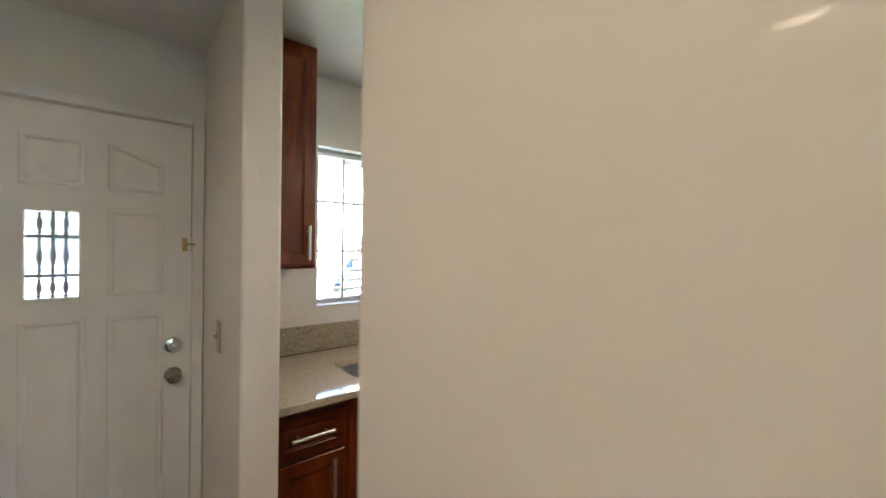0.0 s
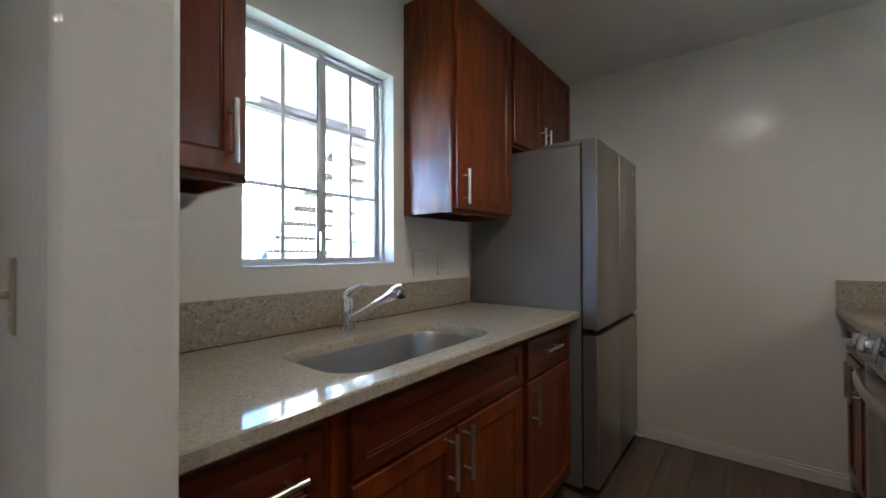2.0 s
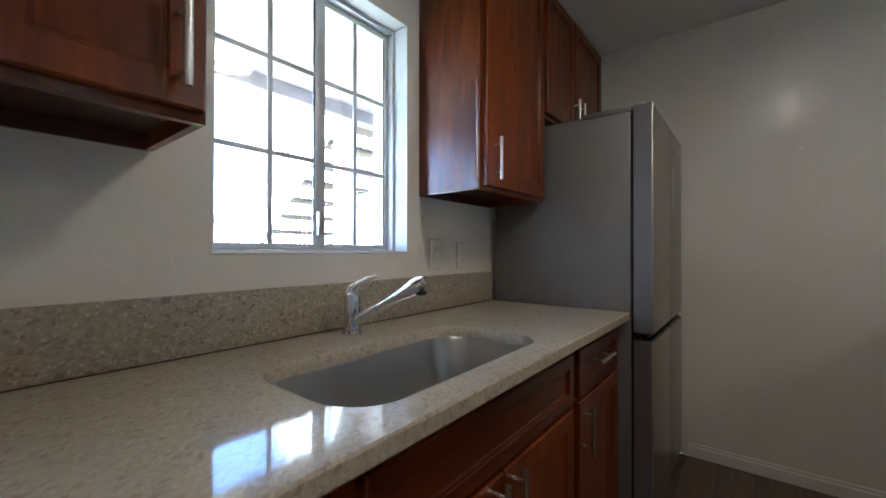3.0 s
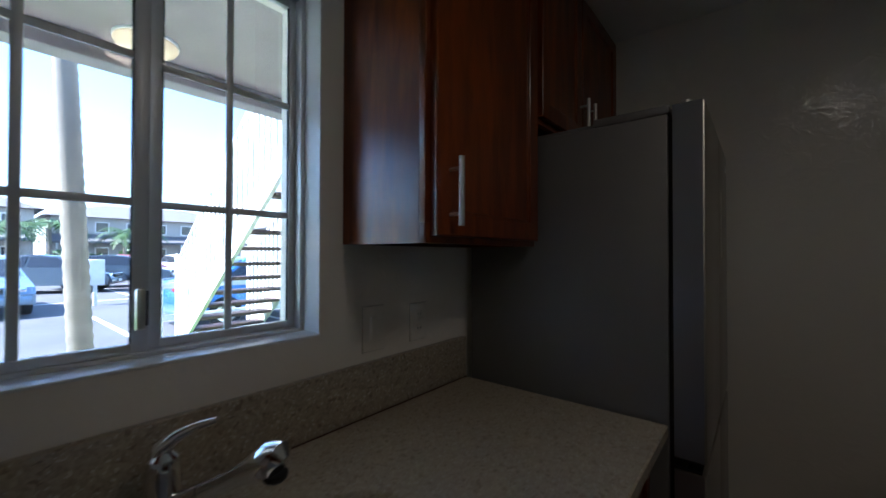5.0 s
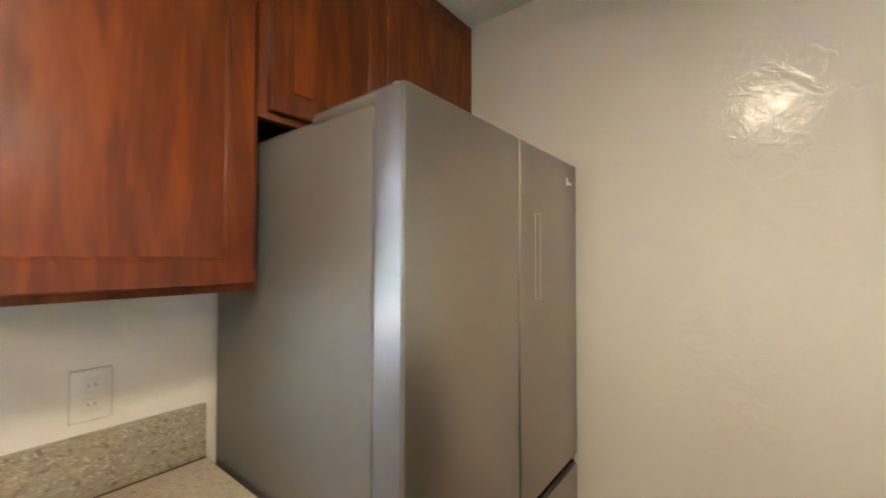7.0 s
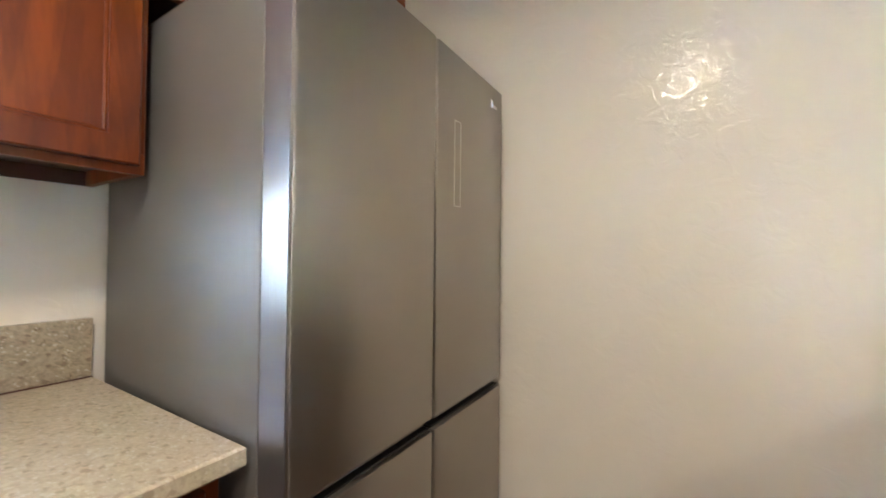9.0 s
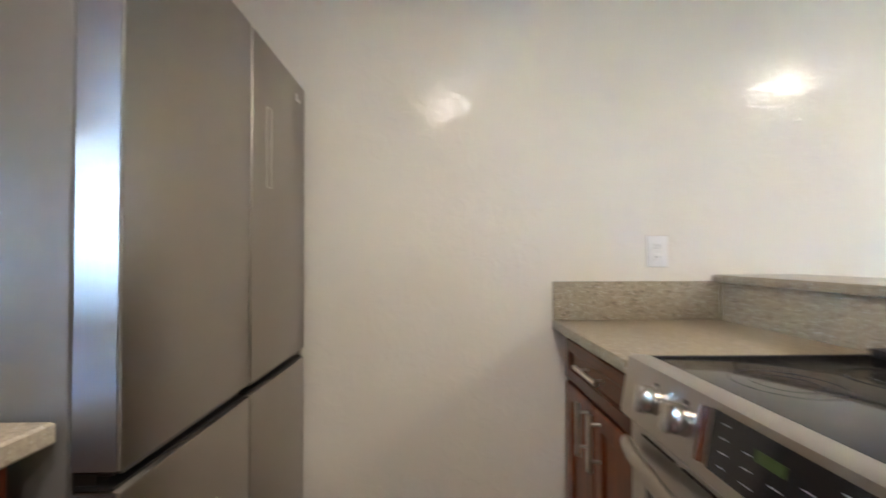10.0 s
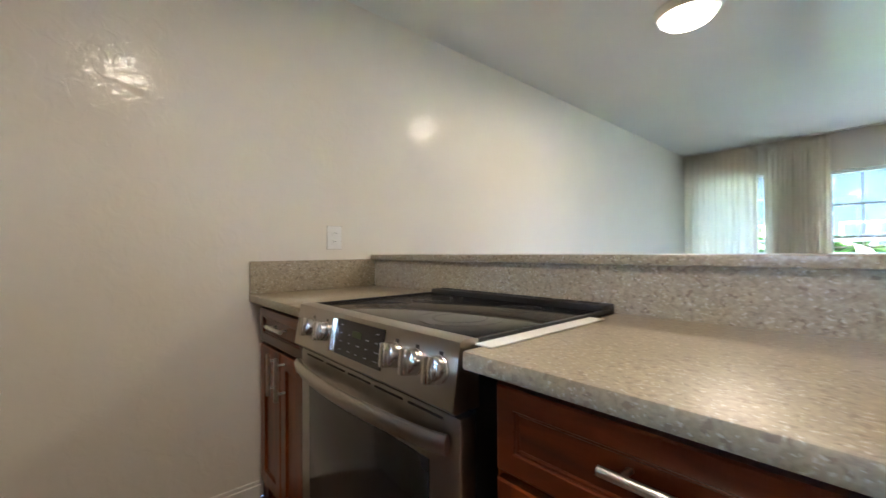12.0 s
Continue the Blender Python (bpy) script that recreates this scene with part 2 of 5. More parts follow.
M_BLACK = simple("black_plastic", (0.012, 0.012, 0.013), 0.4, var=0.2)
M_GAP = simple("dark_shadow_gap", (0.02, 0.017, 0.015), 0.6, var=0.2)
M_COOK = simple("black_ceramic_glass", (0.010, 0.010, 0.012), 0.08, var=0.15, relief=0)
M_OVENGLASS = simple("smoked_oven_glass", (0.020, 0.018, 0.017), 0.12, var=0.2, relief=0)
M_RING = simple("grey_burner_print", (0.085, 0.085, 0.09), 0.25, var=0.1, relief=0)
M_INK = simple("pale_print", (0.34, 0.34, 0.36), 0.5, var=0.1, relief=0)
M_GREEN = simple("green_display_film", (0.035, 0.055, 0.01), 0.3, var=0.1, relief=0)
M_ALU = steel("pale_anodised_aluminium", (0.66, 0.67, 0.69), 0.42, (1, 1, 40), 0.35)
M_GLASS = glass("window_glass")
M_FROST = glass("frosted_glass", (0.95, 0.97, 1.0), 0.25)
M_PLATE = simple("ivory_plastic", (0.77, 0.73, 0.65), 0.35, var=0.04, relief=0)
M_WHITE_P = simple("white_plastic", (0.80, 0.79, 0.77), 0.35, var=0.04, relief=0)
M_BULB = glow("lit_opal_glass", (1.0, 0.86, 0.66), 0.5)
M_PORCHLENS = glow("lit_opal_porch_glass", (1.0, 0.76, 0.42), 0.13, (0.42, 0.34, 0.22))
M_CURTAIN = sheer("cream_curtain_cloth", (0.90, 0.84, 0.72))
M_FLOOR = planks_mat("grey_brown_laminate")
M_FLOOR_BASE = simple("dark_underlay", (0.07, 0.052, 0.04), 0.6)
M_FILM = simple("clear_film_edge", (0.60, 0.58, 0.55), 0.3, 0.3, relief=0)
M_BLUE_TAPE = simple("blue_tape", (0.03, 0.20, 0.32), 0.5)
M_STUCCO = simple("white_stucco", (0.74, 0.72, 0.68), 0.8, var=0.1, fine=60, relief=0.4)
M_PORCH = simple("taupe_porch_paint", (0.32, 0.275, 0.255), 0.7, var=0.12, fine=40, relief=0.4)
M_BEAM = simple("mauve_beam_paint", (0.27, 0.235, 0.245), 0.6, var=0.1)
M_TREAD = simple("brown_tread_paint", (0.115, 0.07, 0.055), 0.6, var=0.25)
M_ASPHALT = simple("asphalt", (0.11, 0.11, 0.115), 0.85, var=0.25, scale=0.6, fine=70, relief=0.3)
M_CONCRETE = simple("concrete", (0.54, 0.52, 0.48), 0.8, var=0.15, scale=2, relief=0.2)
M_LINE = simple("white_road_paint", (0.70, 0.70, 0.68), 0.7, var=0.2)
M_GRASS = simple("lawn_green", (0.095, 0.18, 0.03), 0.9, var=0.4, scale=3, fine=150, relief=0.5)
M_LEAF = simple("palm_leaf_green", (0.055, 0.11, 0.025), 0.5, var=0.35, scale=2)
M_BARK = simple("grey_palm_bark", (0.25, 0.22, 0.18), 0.85, var=0.3, scale=5, fine=40, relief=0.5)
M_HOUSE = simple("tan_house_stucco", (0.40, 0.37, 0.33), 0.85, var=0.08, scale=0.7, relief=0.1)
M_ROOF = simple("grey_shingle", (0.16, 0.15, 0.15), 0.85, var=0.2, scale=1.2, fine=14, relief=0.3)
M_DARKGLASS = simple("dark_window_glass", (0.03, 0.035, 0.045), 0.1, var=0.2, relief=0)
M_TYRE = simple("black_rubber", (0.02, 0.02, 0.02), 0.8)
M_CAR_A = simple("silver_blue_car_paint", (0.22, 0.30, 0.38), 0.25, 0.4, var=0.04, relief=0, coat=0.8)
M_CAR_B = simple("dark_grey_car_paint", (0.045, 0.05, 0.06), 0.25, 0.4, var=0.04, relief=0, coat=0.8)
M_CAR_C = simple("red_car_paint", (0.35, 0.025, 0.03), 0.25, 0.2, var=0.04, relief=0, coat=0.8)
M_CAR_D = simple("bright_blue_car_paint", (0.07, 0.19, 0.46), 0.25, 0.3, var=0.04, relief=0, coat=0.8)
M_CAR_E = simple("white_car_paint", (0.70, 0.70, 0.70), 0.25, 0.0, var=0.04, relief=0, coat=0.8)


# ---- builders ----
def box(bm, x0, x1, y0, y1, z0, z1, r=0.0, seg=2):
    """One box between two corners, its edges rounded by r."""
    flat = bm.faces.layers.int.get("flat") or bm.faces.layers.int.new("flat")
    old = len(bm.faces)
    g = bmesh.ops.create_cube(bm, size=1.0)
    vs = g["verts"]
    for v in vs:
        v.co = Vector(((x0 + x1) / 2 + v.co.x * (x1 - x0), (y0 + y1) / 2 + v.co.y * (y1 - y0), (z0 + z1) / 2 + v.co.z * (z1 - z0)))
    if r > 0:
        es = list({e for v in vs for e in v.link_edges})
        bmesh.ops.bevel(bm, geom=es, offset=r, segments=seg, affect="EDGES", profile=0.5)
        bm.normal_update()
        bm.faces.ensure_lookup_table()
        for f in bm.faces[old:]:
            if max(abs(c) for c in f.normal) > 0.9999:
                f[flat] = 1
    return bm


def boxes(*items, r=0.0):
    bm = bmesh.new()
    for b in items:
        box(bm, *b, r=r)
    return bm


def tube(bm, p, q, r0, r1=None, n=14, caps=True):
    """A round rod from p to q."""
    p, q = Vector(p), Vector(q)
    d = q - p
    m = Matrix.Translation((p + q) / 2) @ d.to_track_quat("Z", "Y").to_matrix().to_4x4()
    bmesh.ops.create_cone(bm, cap_ends=caps, segments=n, radius1=r0, radius2=r0 if r1 is None else r1, depth=d.length, matrix=m)
    return bm


def sweep(bm, pts, radii, n=12):
    """A tube along points with a radius at each."""
    rings = []
    pts = [Vector(p) for p in pts]
    for i, p in enumerate(pts):
        d = (pts[min(i + 1, len(pts) - 1)] - pts[max(i - 1, 0)]).normalized()
        a = d.orthogonal().normalized() if i == 0 else (rings[-1][1] - d * rings[-1][1].dot(d)).normalized()
        b = d.cross(a)
        ring = [bm.verts.new(p + (a * math.cos(2 * math.pi * k / n) + b * math.sin(2 * math.pi * k / n)) * radii[i]) for k in range(n)]
        rings.append((ring, a))
    for (r0, _), (r1, _) in zip(rings, rings[1:]):
        for k in range(n):
            bm.faces.new((r0[k], r0[(k + 1) % n], r1[(k + 1) % n], r1[k]))
    bm.faces.new(list(reversed(rings[0][0])))
    bm.faces.new(rings[-1][0])
    return bm


def lathe(bm, centre, profile, n=32, axis="Z", caps=True):
    """A turned shape: profile of (radius, height) round an axis through centre."""
    c = Vector(centre)
    rings = []
    for r, h in profile:
        ring = []
        for k in range(n):
            a = 2 * math.pi * k / n
            u, w = r * math.cos(a), r * math.sin(a)
            ring.append(bm.verts.new(c + Vector({"Z": (u, w, h), "Y": (u, h, w), "X": (h, u, w)}[axis])))
        rings.append(ring)
    for a, b in zip(rings, rings[1:]):
        for k in range(n):
            bm.faces.new((a[k], a[(k + 1) % n], b[(k + 1) % n], b[k]))
    if caps:
        for ring in (rings[0], rings[-1]):
            bm.faces.new(ring)
    return bm


def world_place(ob):
    p = Vector()
    while ob:
        p += ob.location
        ob = ob.parent
    return p


def part(name, bm, material, parent=None, label="", smooth=True, origin=None):
    """Links a bmesh built in world places as one mesh object, under a thing or part when one is given."""
    bmesh.ops.recalc_face_normals(bm, faces=bm.faces)
    base = world_place(parent) if parent else Vector(origin or (0, 0, 0))
    bmesh.ops.translate(bm, verts=bm.verts, vec=-base)
    me = bpy.data.meshes.new(name)
    flat = bm.faces.layers.int.get("flat")
    soft = [not (flat and f[flat]) for f in bm.faces]
    bm.to_mesh(me)
    bm.free()
    me.materials.append(material)
    if smooth:
        me.polygons.foreach_set("use_smooth", soft)
        me.set_sharp_from_angle(angle=radians(32))
    ob = new(name, me)
    if parent:
        ob.parent = parent
    else:
        ob.location = base
    if label:
        tagged(ob, label)
    return ob


def thing(name, place, label, category, group=""):
    ob = new(name)
    ob.location = place
    ob.empty_display_size = 0.1
    return tagged(ob, label, category, group)


def structure(name, bm, material, label):
    return tagged(part(name, bm, material, smooth=False), label, name.split("_")[0], kind="structure")


# ---- the large structure ----
H = 2.432
NORTH, EAST, SOUTH, WEST = 2.285, 3.160, -5.19, -2.0
WIN = (0.952, 1.664, 1.156, 2.056)
DOOR = (-0.545, 0.368, 0.0, 2.03)

bm = bmesh.new()
T = 0.20
for b in ((WEST - 0.15, DOOR[0], 0, 2.6), (DOOR[1], WIN[0], 0, 2.6), (WIN[1], EAST + 0.15, 0, 2.6)):
    box(bm, b[0], b[1], NORTH, NORTH + T, b[2], b[3])
box(bm, DOOR[0], DOOR[1], NORTH, NORTH + T, DOOR[3], 2.6)
box(bm, WIN[0], WIN[1], NORTH, NORTH + T, 0, WIN[2])
box(bm, WIN[0], WIN[1], NORTH, NORTH + T, WIN[3], 2.6)
wall_north = structure("wall_north", bm, M_WALL, "cream textured painted kitchen and entry wall")
structure("wall_east", boxes((EAST, EAST + 0.15, SOUTH - 0.2, NORTH, 0, 2.6)), M_WALL, "cream textured semi-gloss wall")
structure("wall_west", boxes((WEST - 0.15, WEST, SOUTH - 0.2, NORTH, 0, 2.6)), M_WALL, "plain cream painted wall")

LW = [(2.26, 3.08, 0.30, 2.06), (-0.55, 1.70, 0.12, 2.0)]
bm = bmesh.new()
for x0, x1 in ((WEST, LW[1][0]), (LW[1][1], LW[0][0]), (LW[0][1], EAST)):
    box(bm, x0, x1, SOUTH - 0.2, SOUTH, 0, 2.6)
for x0, x1, z0, z1 in LW:
    box(bm, x0, x1, SOUTH - 0.2, SOUTH, 0, z0)
    box(bm, x0, x1, SOUTH - 0.2, SOUTH, z1, 2.6)
structure("wall_south", bm, M_WALL, "cream painted living room window wall")
structure("wall_stub", boxes((0.414, 0.537, 1.535, NORTH, 0, H), r=0.010), M_WALL, "short cream textured wall beside the entry door")
structure("wall_entry", boxes((0.401, 0.530, -0.16, 0.722, 0, H), r=0.014), M_WALL, "cream textured wall end between entry and kitchen")
structure("wall_bar", boxes((0.530, EAST, -0.17, -0.055, 0, 1.053)), M_WALL, "low cream wall carrying the breakfast bar")
structure("ceiling", boxes((WEST, EAST, SOUTH, NORTH, H, H + 0.12)), M_CEIL, "flat white textured ceiling")
structure("ceiling_entry", boxes((WEST, 0.414, 1.30, NORTH, 2.385, H - 0.002)), M_CEIL, "slightly lower white entry ceiling")

floor = structure("floor", boxes((WEST, EAST, SOUTH, NORTH, -0.12, -0.008)), M_FLOOR_BASE, "grey-brown wood laminate floor")

bm = boxes((EAST - 0.012, EAST, 0.56, 1.50, 0, 0.060), (EAST - 0.008, EAST, 0.56, 1.50, 0.060, 0.078), r=0.003)
structure("baseboard", bm, M_TRIM, "low white painted baseboard")
bm = boxes((0.402, 0.414, 1.54, NORTH - 0.015, 0, 0.07), (0.390, 0.401, -0.16, 0.716, 0, 0.07), r=0.003)
structure("baseboard", bm, M_TRIM, "low white painted baseboard")
bm = boxes((EAST - 0.012, EAST, SOUTH, -0.2, 0, 0.07), (WEST, 3.1, SOUTH, SOUTH + 0.012, 0, 0.07), r=0.003)
structure("baseboard", bm, M_TRIM, "low white painted baseboard")


# ---- entry door ----
def panel_mould(bm, x0, x1, z0, z1a, z1b, y):
    """Raised moulding of a door panel; its top may slope from z1a to z1b."""
    def ring(inset, depth):
        return [bm.verts.new((x, y - depth, z)) for x, z in ((x0 + inset, z0 + inset), (x1 - inset, z0 + inset), (x1 - inset, z1b - inset), (x0 + inset, z1a - inset))]
    rs = [ring(0, 0.0), ring(0.004, 0.007), ring(0.014, 0.008), ring(0.024, 0.0005), ring(0.042, 0.0005), ring(0.058, 0.0065)]
    for a, b in zip(rs, rs[1:]):
        for k in range(4):
            bm.faces.new((a[k], a[(k + 1) % 4], b[(k + 1) % 4], b[k]))
    bm.faces.new(rs[-1])


def entry_door():
    y = NORTH - 0.002
    d = thing("entry_door", (-0.09, NORTH, 0), "closed white panelled entry door with a small grilled window", "door")
    d["kind"] = "structure"
    d.name = "door_1"
    wx0, wx1, wz0, wz1 = -0.158, -0.011, 1.282, 1.614
    bm = bmesh.new()
    for b in ((DOOR[0] + 0.004, wx0, 0.008, 2.026), (wx1, DOOR[1] - 0.004, 0.008, 2.026), (wx0, wx1, 0.008, wz0), (wx0, wx1, wz1, 2.026)):
        box(bm, b[0], b[1], y, y + 0.044, b[2], b[3])
    part("leaf", bm, M_DOOR, d, smooth=False)
    cols = ((-0.435, -0.252, 1), (-0.177, 0.010, 0), (0.075, 0.262, -1))
    for x0, x1, s in cols:
        for z0, za, zb in ((1.715, 1.905 - 0.06 * (s > 0), 1.905 - 0.06 * (s < 0)), (1.28, 1.634, 1.634), (0.30, 1.196, 1.196)):
            if s == 0 and z0 == 1.28:
                continue
            bm = bmesh.new()
            panel_mould(bm, x0, x1, z0, za, zb, y)
            part("panel", bm, M_DOOR, d)
    bm = bmesh.new()
    for b in ((wx0 - 0.012, wx0, wz0 - 0.012, wz1 + 0.012), (wx1, wx1 + 0.012, wz0 - 0.012, wz1 + 0.012), (wx0, wx1, wz0 - 0.012, wz0), (wx0, wx1, wz1, wz1 + 0.012)):
        box(bm, b[0], b[1], y - 0.010, y + 0.004, b[2], b[3], 0.003)
    w = part("window_frame", bm, M_DOOR, d)
    g = part("pane", boxes((wx0, wx1, y + 0.034, y + 0.038, wz0, wz1)), M_FROST, w, "frosted bright glass")
    g.visible_shadow = False
    for zb in (1.367, 1.518):
        part("grille_bar", boxes((wx0, wx1, y + 0.006, y + 0.016, zb - 0.007, zb + 0.007), r=0.003), M_GRILLE_BACKLIT, w)
    for i in range(3):
        xs = wx0 + (wx1 - wx0) * (i + 1) / 4
        for z0, z1 in ((wz0, 1.361), (1.373, 1.512), (1.524, wz1)):
            n = z1 - z0
            bm = bmesh.new()
            lathe(bm, (xs, y + 0.011, z0), [(0.005, 0), (0.008, 0.1 * n), (0.005, 0.2 * n), (0.0105, 0.42 * n), (0.0095, 0.6 * n), (0.0045, 0.82 * n), (0.008, 0.9 * n), (0.005, n)], 12)
            part("spindle", bm, M_GRILLE_BACKLIT, w)
    for z, r, nm, m in ((1.042, 0.030, "deadbolt", M_CHROME), (0.910, 0.029, "doorknob", M_KNOB)):
        bm = bmesh.new()
        if nm == "deadbolt":
            lathe(bm, (0.300, y, z), [(0.037, 0.0), (0.037, -0.005), (0.031, -0.011), (0.022, -0.012), (0.021, -0.016), (0.004, -0.016)], 28, "Y")
            box(bm, 0.295, 0.305, y - 0.030, y - 0.012, z - 0.013, z + 0.013, 0.003)
        else:
            lathe(bm, (0.300, y, z), [(0.034, 0.0), (0.031, -0.006), (0.014, -0.012), (0.012, -0.028), (0.026, -0.036), (0.030, -0.046), (0.026, -0.058), (0.010, -0.063)], 28, "Y")
        part(nm, bm, m, d)
    bm = boxes((0.330, 0.350, y - 0.006, y, 1.462, 1.522), r=0.002)
    tube(bm, (0.342, y - 0.016, 1.494), (0.382, y - 0.022, 1.494), 0.005)
    tube(bm, (0.340, y - 0.002, 1.494), (0.340, y - 0.018, 1.494), 0.007)
    tube(bm, (0.340, y - 0.012, 1.479), (0.340, y - 0.012, 1.509), 0.005)
    part("swing_latch", bm, M_BRASS, d, "brass swing bar latch")
    # white strip drawn as the line of daylight in the door gap
    part("weather_strip", boxes((0.358, 0.366, y - 0.003, y + 0.004, 0.85, 1.46), r=0.001), M_SILL, d)
    part("strike_plate", boxes((0.362, 0.372, y - 0.004, y + 0.002, 0.86, 0.93), r=0.001), M_NICKEL, d)
    return d


entry_door()
bm = boxes((DOOR[0] - 0.045, DOOR[0], NORTH - 0.014, NORTH, 0, 2.075), (DOOR[1] + 0.002, DOOR[1] + 0.044, NORTH - 0.014, NORTH, 0, 2.075), (DOOR[0], DOOR[1] + 0.002, NORTH - 0.014, NORTH, 2.034, 2.075), r=0.004)
structure("trim_door", bm, M_DOOR, "white painted door casing")
bm = boxes((DOOR[0], DOOR[0] + 0.02, NORTH + 0.046, NORTH + 0.075, 0, 2.03), (DOOR[1] - 0.02, DOOR[1], NORTH + 0.046, NORTH + 0.075, 0, 2.03), (DOOR[0] + 0.02, DOOR[1] - 0.02, NORTH + 0.046, NORTH + 0.075, 2.008, 2.03))
structure("trim_door_stop", bm, M_DOOR, "white painted door stop")
bm = boxes((DOOR[0], DOOR[1], NORTH, NORTH + 0.16, -0.01, 0.007))
structure("door_sill", bm, M_ALU, "metal door sill")


# ---- kitchen window ----
def kitchen_window():
    x0, x1, z0, z1 = WIN
    w = thing("window_1", ((x0 + x1) / 2, NORTH + 0.095, z0), "sliding aluminium window with white muntins over the sink", "window")
    w["kind"] = "structure"
    ya, yb = NORTH + 0.070, NORTH + 0.120
    fr, lo, hi = 0.016, 0.014, 0.018
    part("window_frame", boxes((x0, x0 + fr, ya, yb, z0, z1), (x1 - fr, x1, ya, yb, z0, z1), (x0 + fr, x1 - fr, ya, yb, z0, z0 + lo), (x0 + fr, x1 - fr, ya, yb, z1 - hi, z1), r=0.002), M_ALU, w)
    part("window_sill", boxes((x0, x1, NORTH - 0.004, ya, z0, z0 + 0.006), r=0.002), M_SILL, w, "white painted sill")
    part("reveal", boxes((x0, x0 + 0.004, NORTH, ya, z0 + 0.006, z1), (x1 - 0.004, x1, NORTH, ya, z0 + 0.006, z1), (x0 + 0.004, x1 - 0.004, NORTH, ya, z1 - 0.004, z1)), M_SILL, w)
    for sx0, sx1, y, mx, wl, wr in ((x0 + fr, 1.324, NORTH + 0.076, 1.143, 0.018, 0.026), (1.324, x1 - fr, NORTH + 0.097, 1.483, 0.026, 0.017)):
        za, zb = z0 + lo, z1 - hi
        f = part("sash", boxes((sx0, sx0 + wl, y, y + 0.018, za, zb), (sx1 - wr, sx1, y, y + 0.018, za, zb), (sx0 + wl, sx1 - wr, y, y + 0.018, za, za + 0.018), (sx0 + wl, sx1 - wr, y, y + 0.018, zb - 0.022, zb), r=0.002), M_ALU, w)
        g = part("pane", boxes((sx0 + 0.012, sx1 - 0.012, y + 0.008, y + 0.012, za + 0.010, zb - 0.010)), M_GLASS, f, "clear glass", smooth=False)
        g.visible_shadow = False
        part("muntin", boxes((mx - 0.008, mx + 0.008, y + 0.001, y + 0.007, za + 0.018, zb - 0.022), r=0.002), M_ALU, f)
        for mz in (1.464, 1.752):
            part("muntin", boxes((sx0 + wl, sx1 - wr, y + 0.002, y + 0.0065, mz - 0.008, mz + 0.008), r=0.002), M_ALU, f)
        for gx0, gx1 in ((sx0 + wl, sx0 + wl + 0.003), (sx1 - wr - 0.003, sx1 - wr)):
            part("glazing_seal", boxes((gx0, gx1, y + 0.004, y + 0.008, za + 0.018, zb - 0.022)), M_GAP, f, "dark rubber glazing seal", smooth=False)
    part("latch", boxes((1.301, 1.317, NORTH + 0.060, NORTH + 0.076, 1.215, 1.296), r=0.004), M_NICKEL, w, "metal sash lock")
    part("latch_recess", boxes((1.318, 1.323, NORTH + 0.068, NORTH + 0.078, 1.222, 1.290), r=0.001), M_GAP, w, "dark latch recess")
    return w


kitchen_window()


# ---- cabinets ----
def bar_handle(parent, p, q, out, label="brushed nickel bar handle"):
    """A round bar pull from p to q, standing off by the vector out, on two posts."""
    p, q, out = Vector(p), Vector(q), Vector(out)
    bm = bmesh.new()
    tube(bm, p + out, q + out, 0.007, n=16)
    d = (q - p)
    for f in (0.17, 0.83):
        tube(bm, p + d * f, p + d * f + out, 0.0042, n=10)
    return part("handle", bm, M_NICKEL, parent, label)


def cabinet_front(name, parent, x0, x1, z0, z1, yf, s, border=0.055, horizontal=False):
    """A framed front with a recessed panel in it; yf its outer face, s the way to the room in y."""
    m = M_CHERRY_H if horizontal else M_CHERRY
    d = 0.020
    def span(a, b):
        return (min(a, b), max(a, b))
    bm = bmesh.new()
    e = border
    loops = []
    for inset, depth in ((0.0, d), (0.0, 0.003), (0.003, 0.0), (e - 0.002, 0.0), (e, 0.002), (e, 0.006), (e + 0.004, 0.005), (e + 0.007, 0.0075), (e + 0.007, d)):
        y = yf - s * depth
        loops.append([bm.verts.new((x, y, z)) for x, z in ((x0 + inset, z0 + inset), (x1 - inset, z0 + inset), (x1 - inset, z1 - inset), (x0 + inset, z1 - inset))])
    for a, b in zip(loops, loops[1:] + loops[:1]):
        for k in range(4):
            bm.faces.new((a[k], a[(k + 1) % 4], b[(k + 1) % 4], b[k]))
    door = part(name, bm, m, parent)
    pa, pb = span(yf - s * 0.0085, yf - s * (d - 0.001))
    part("panel", boxes((x0 + e + 0.005, x1 - e - 0.005, pa, pb, z0 + e + 0.005, z1 - e - 0.005)), m, door, smooth=False)
    return door


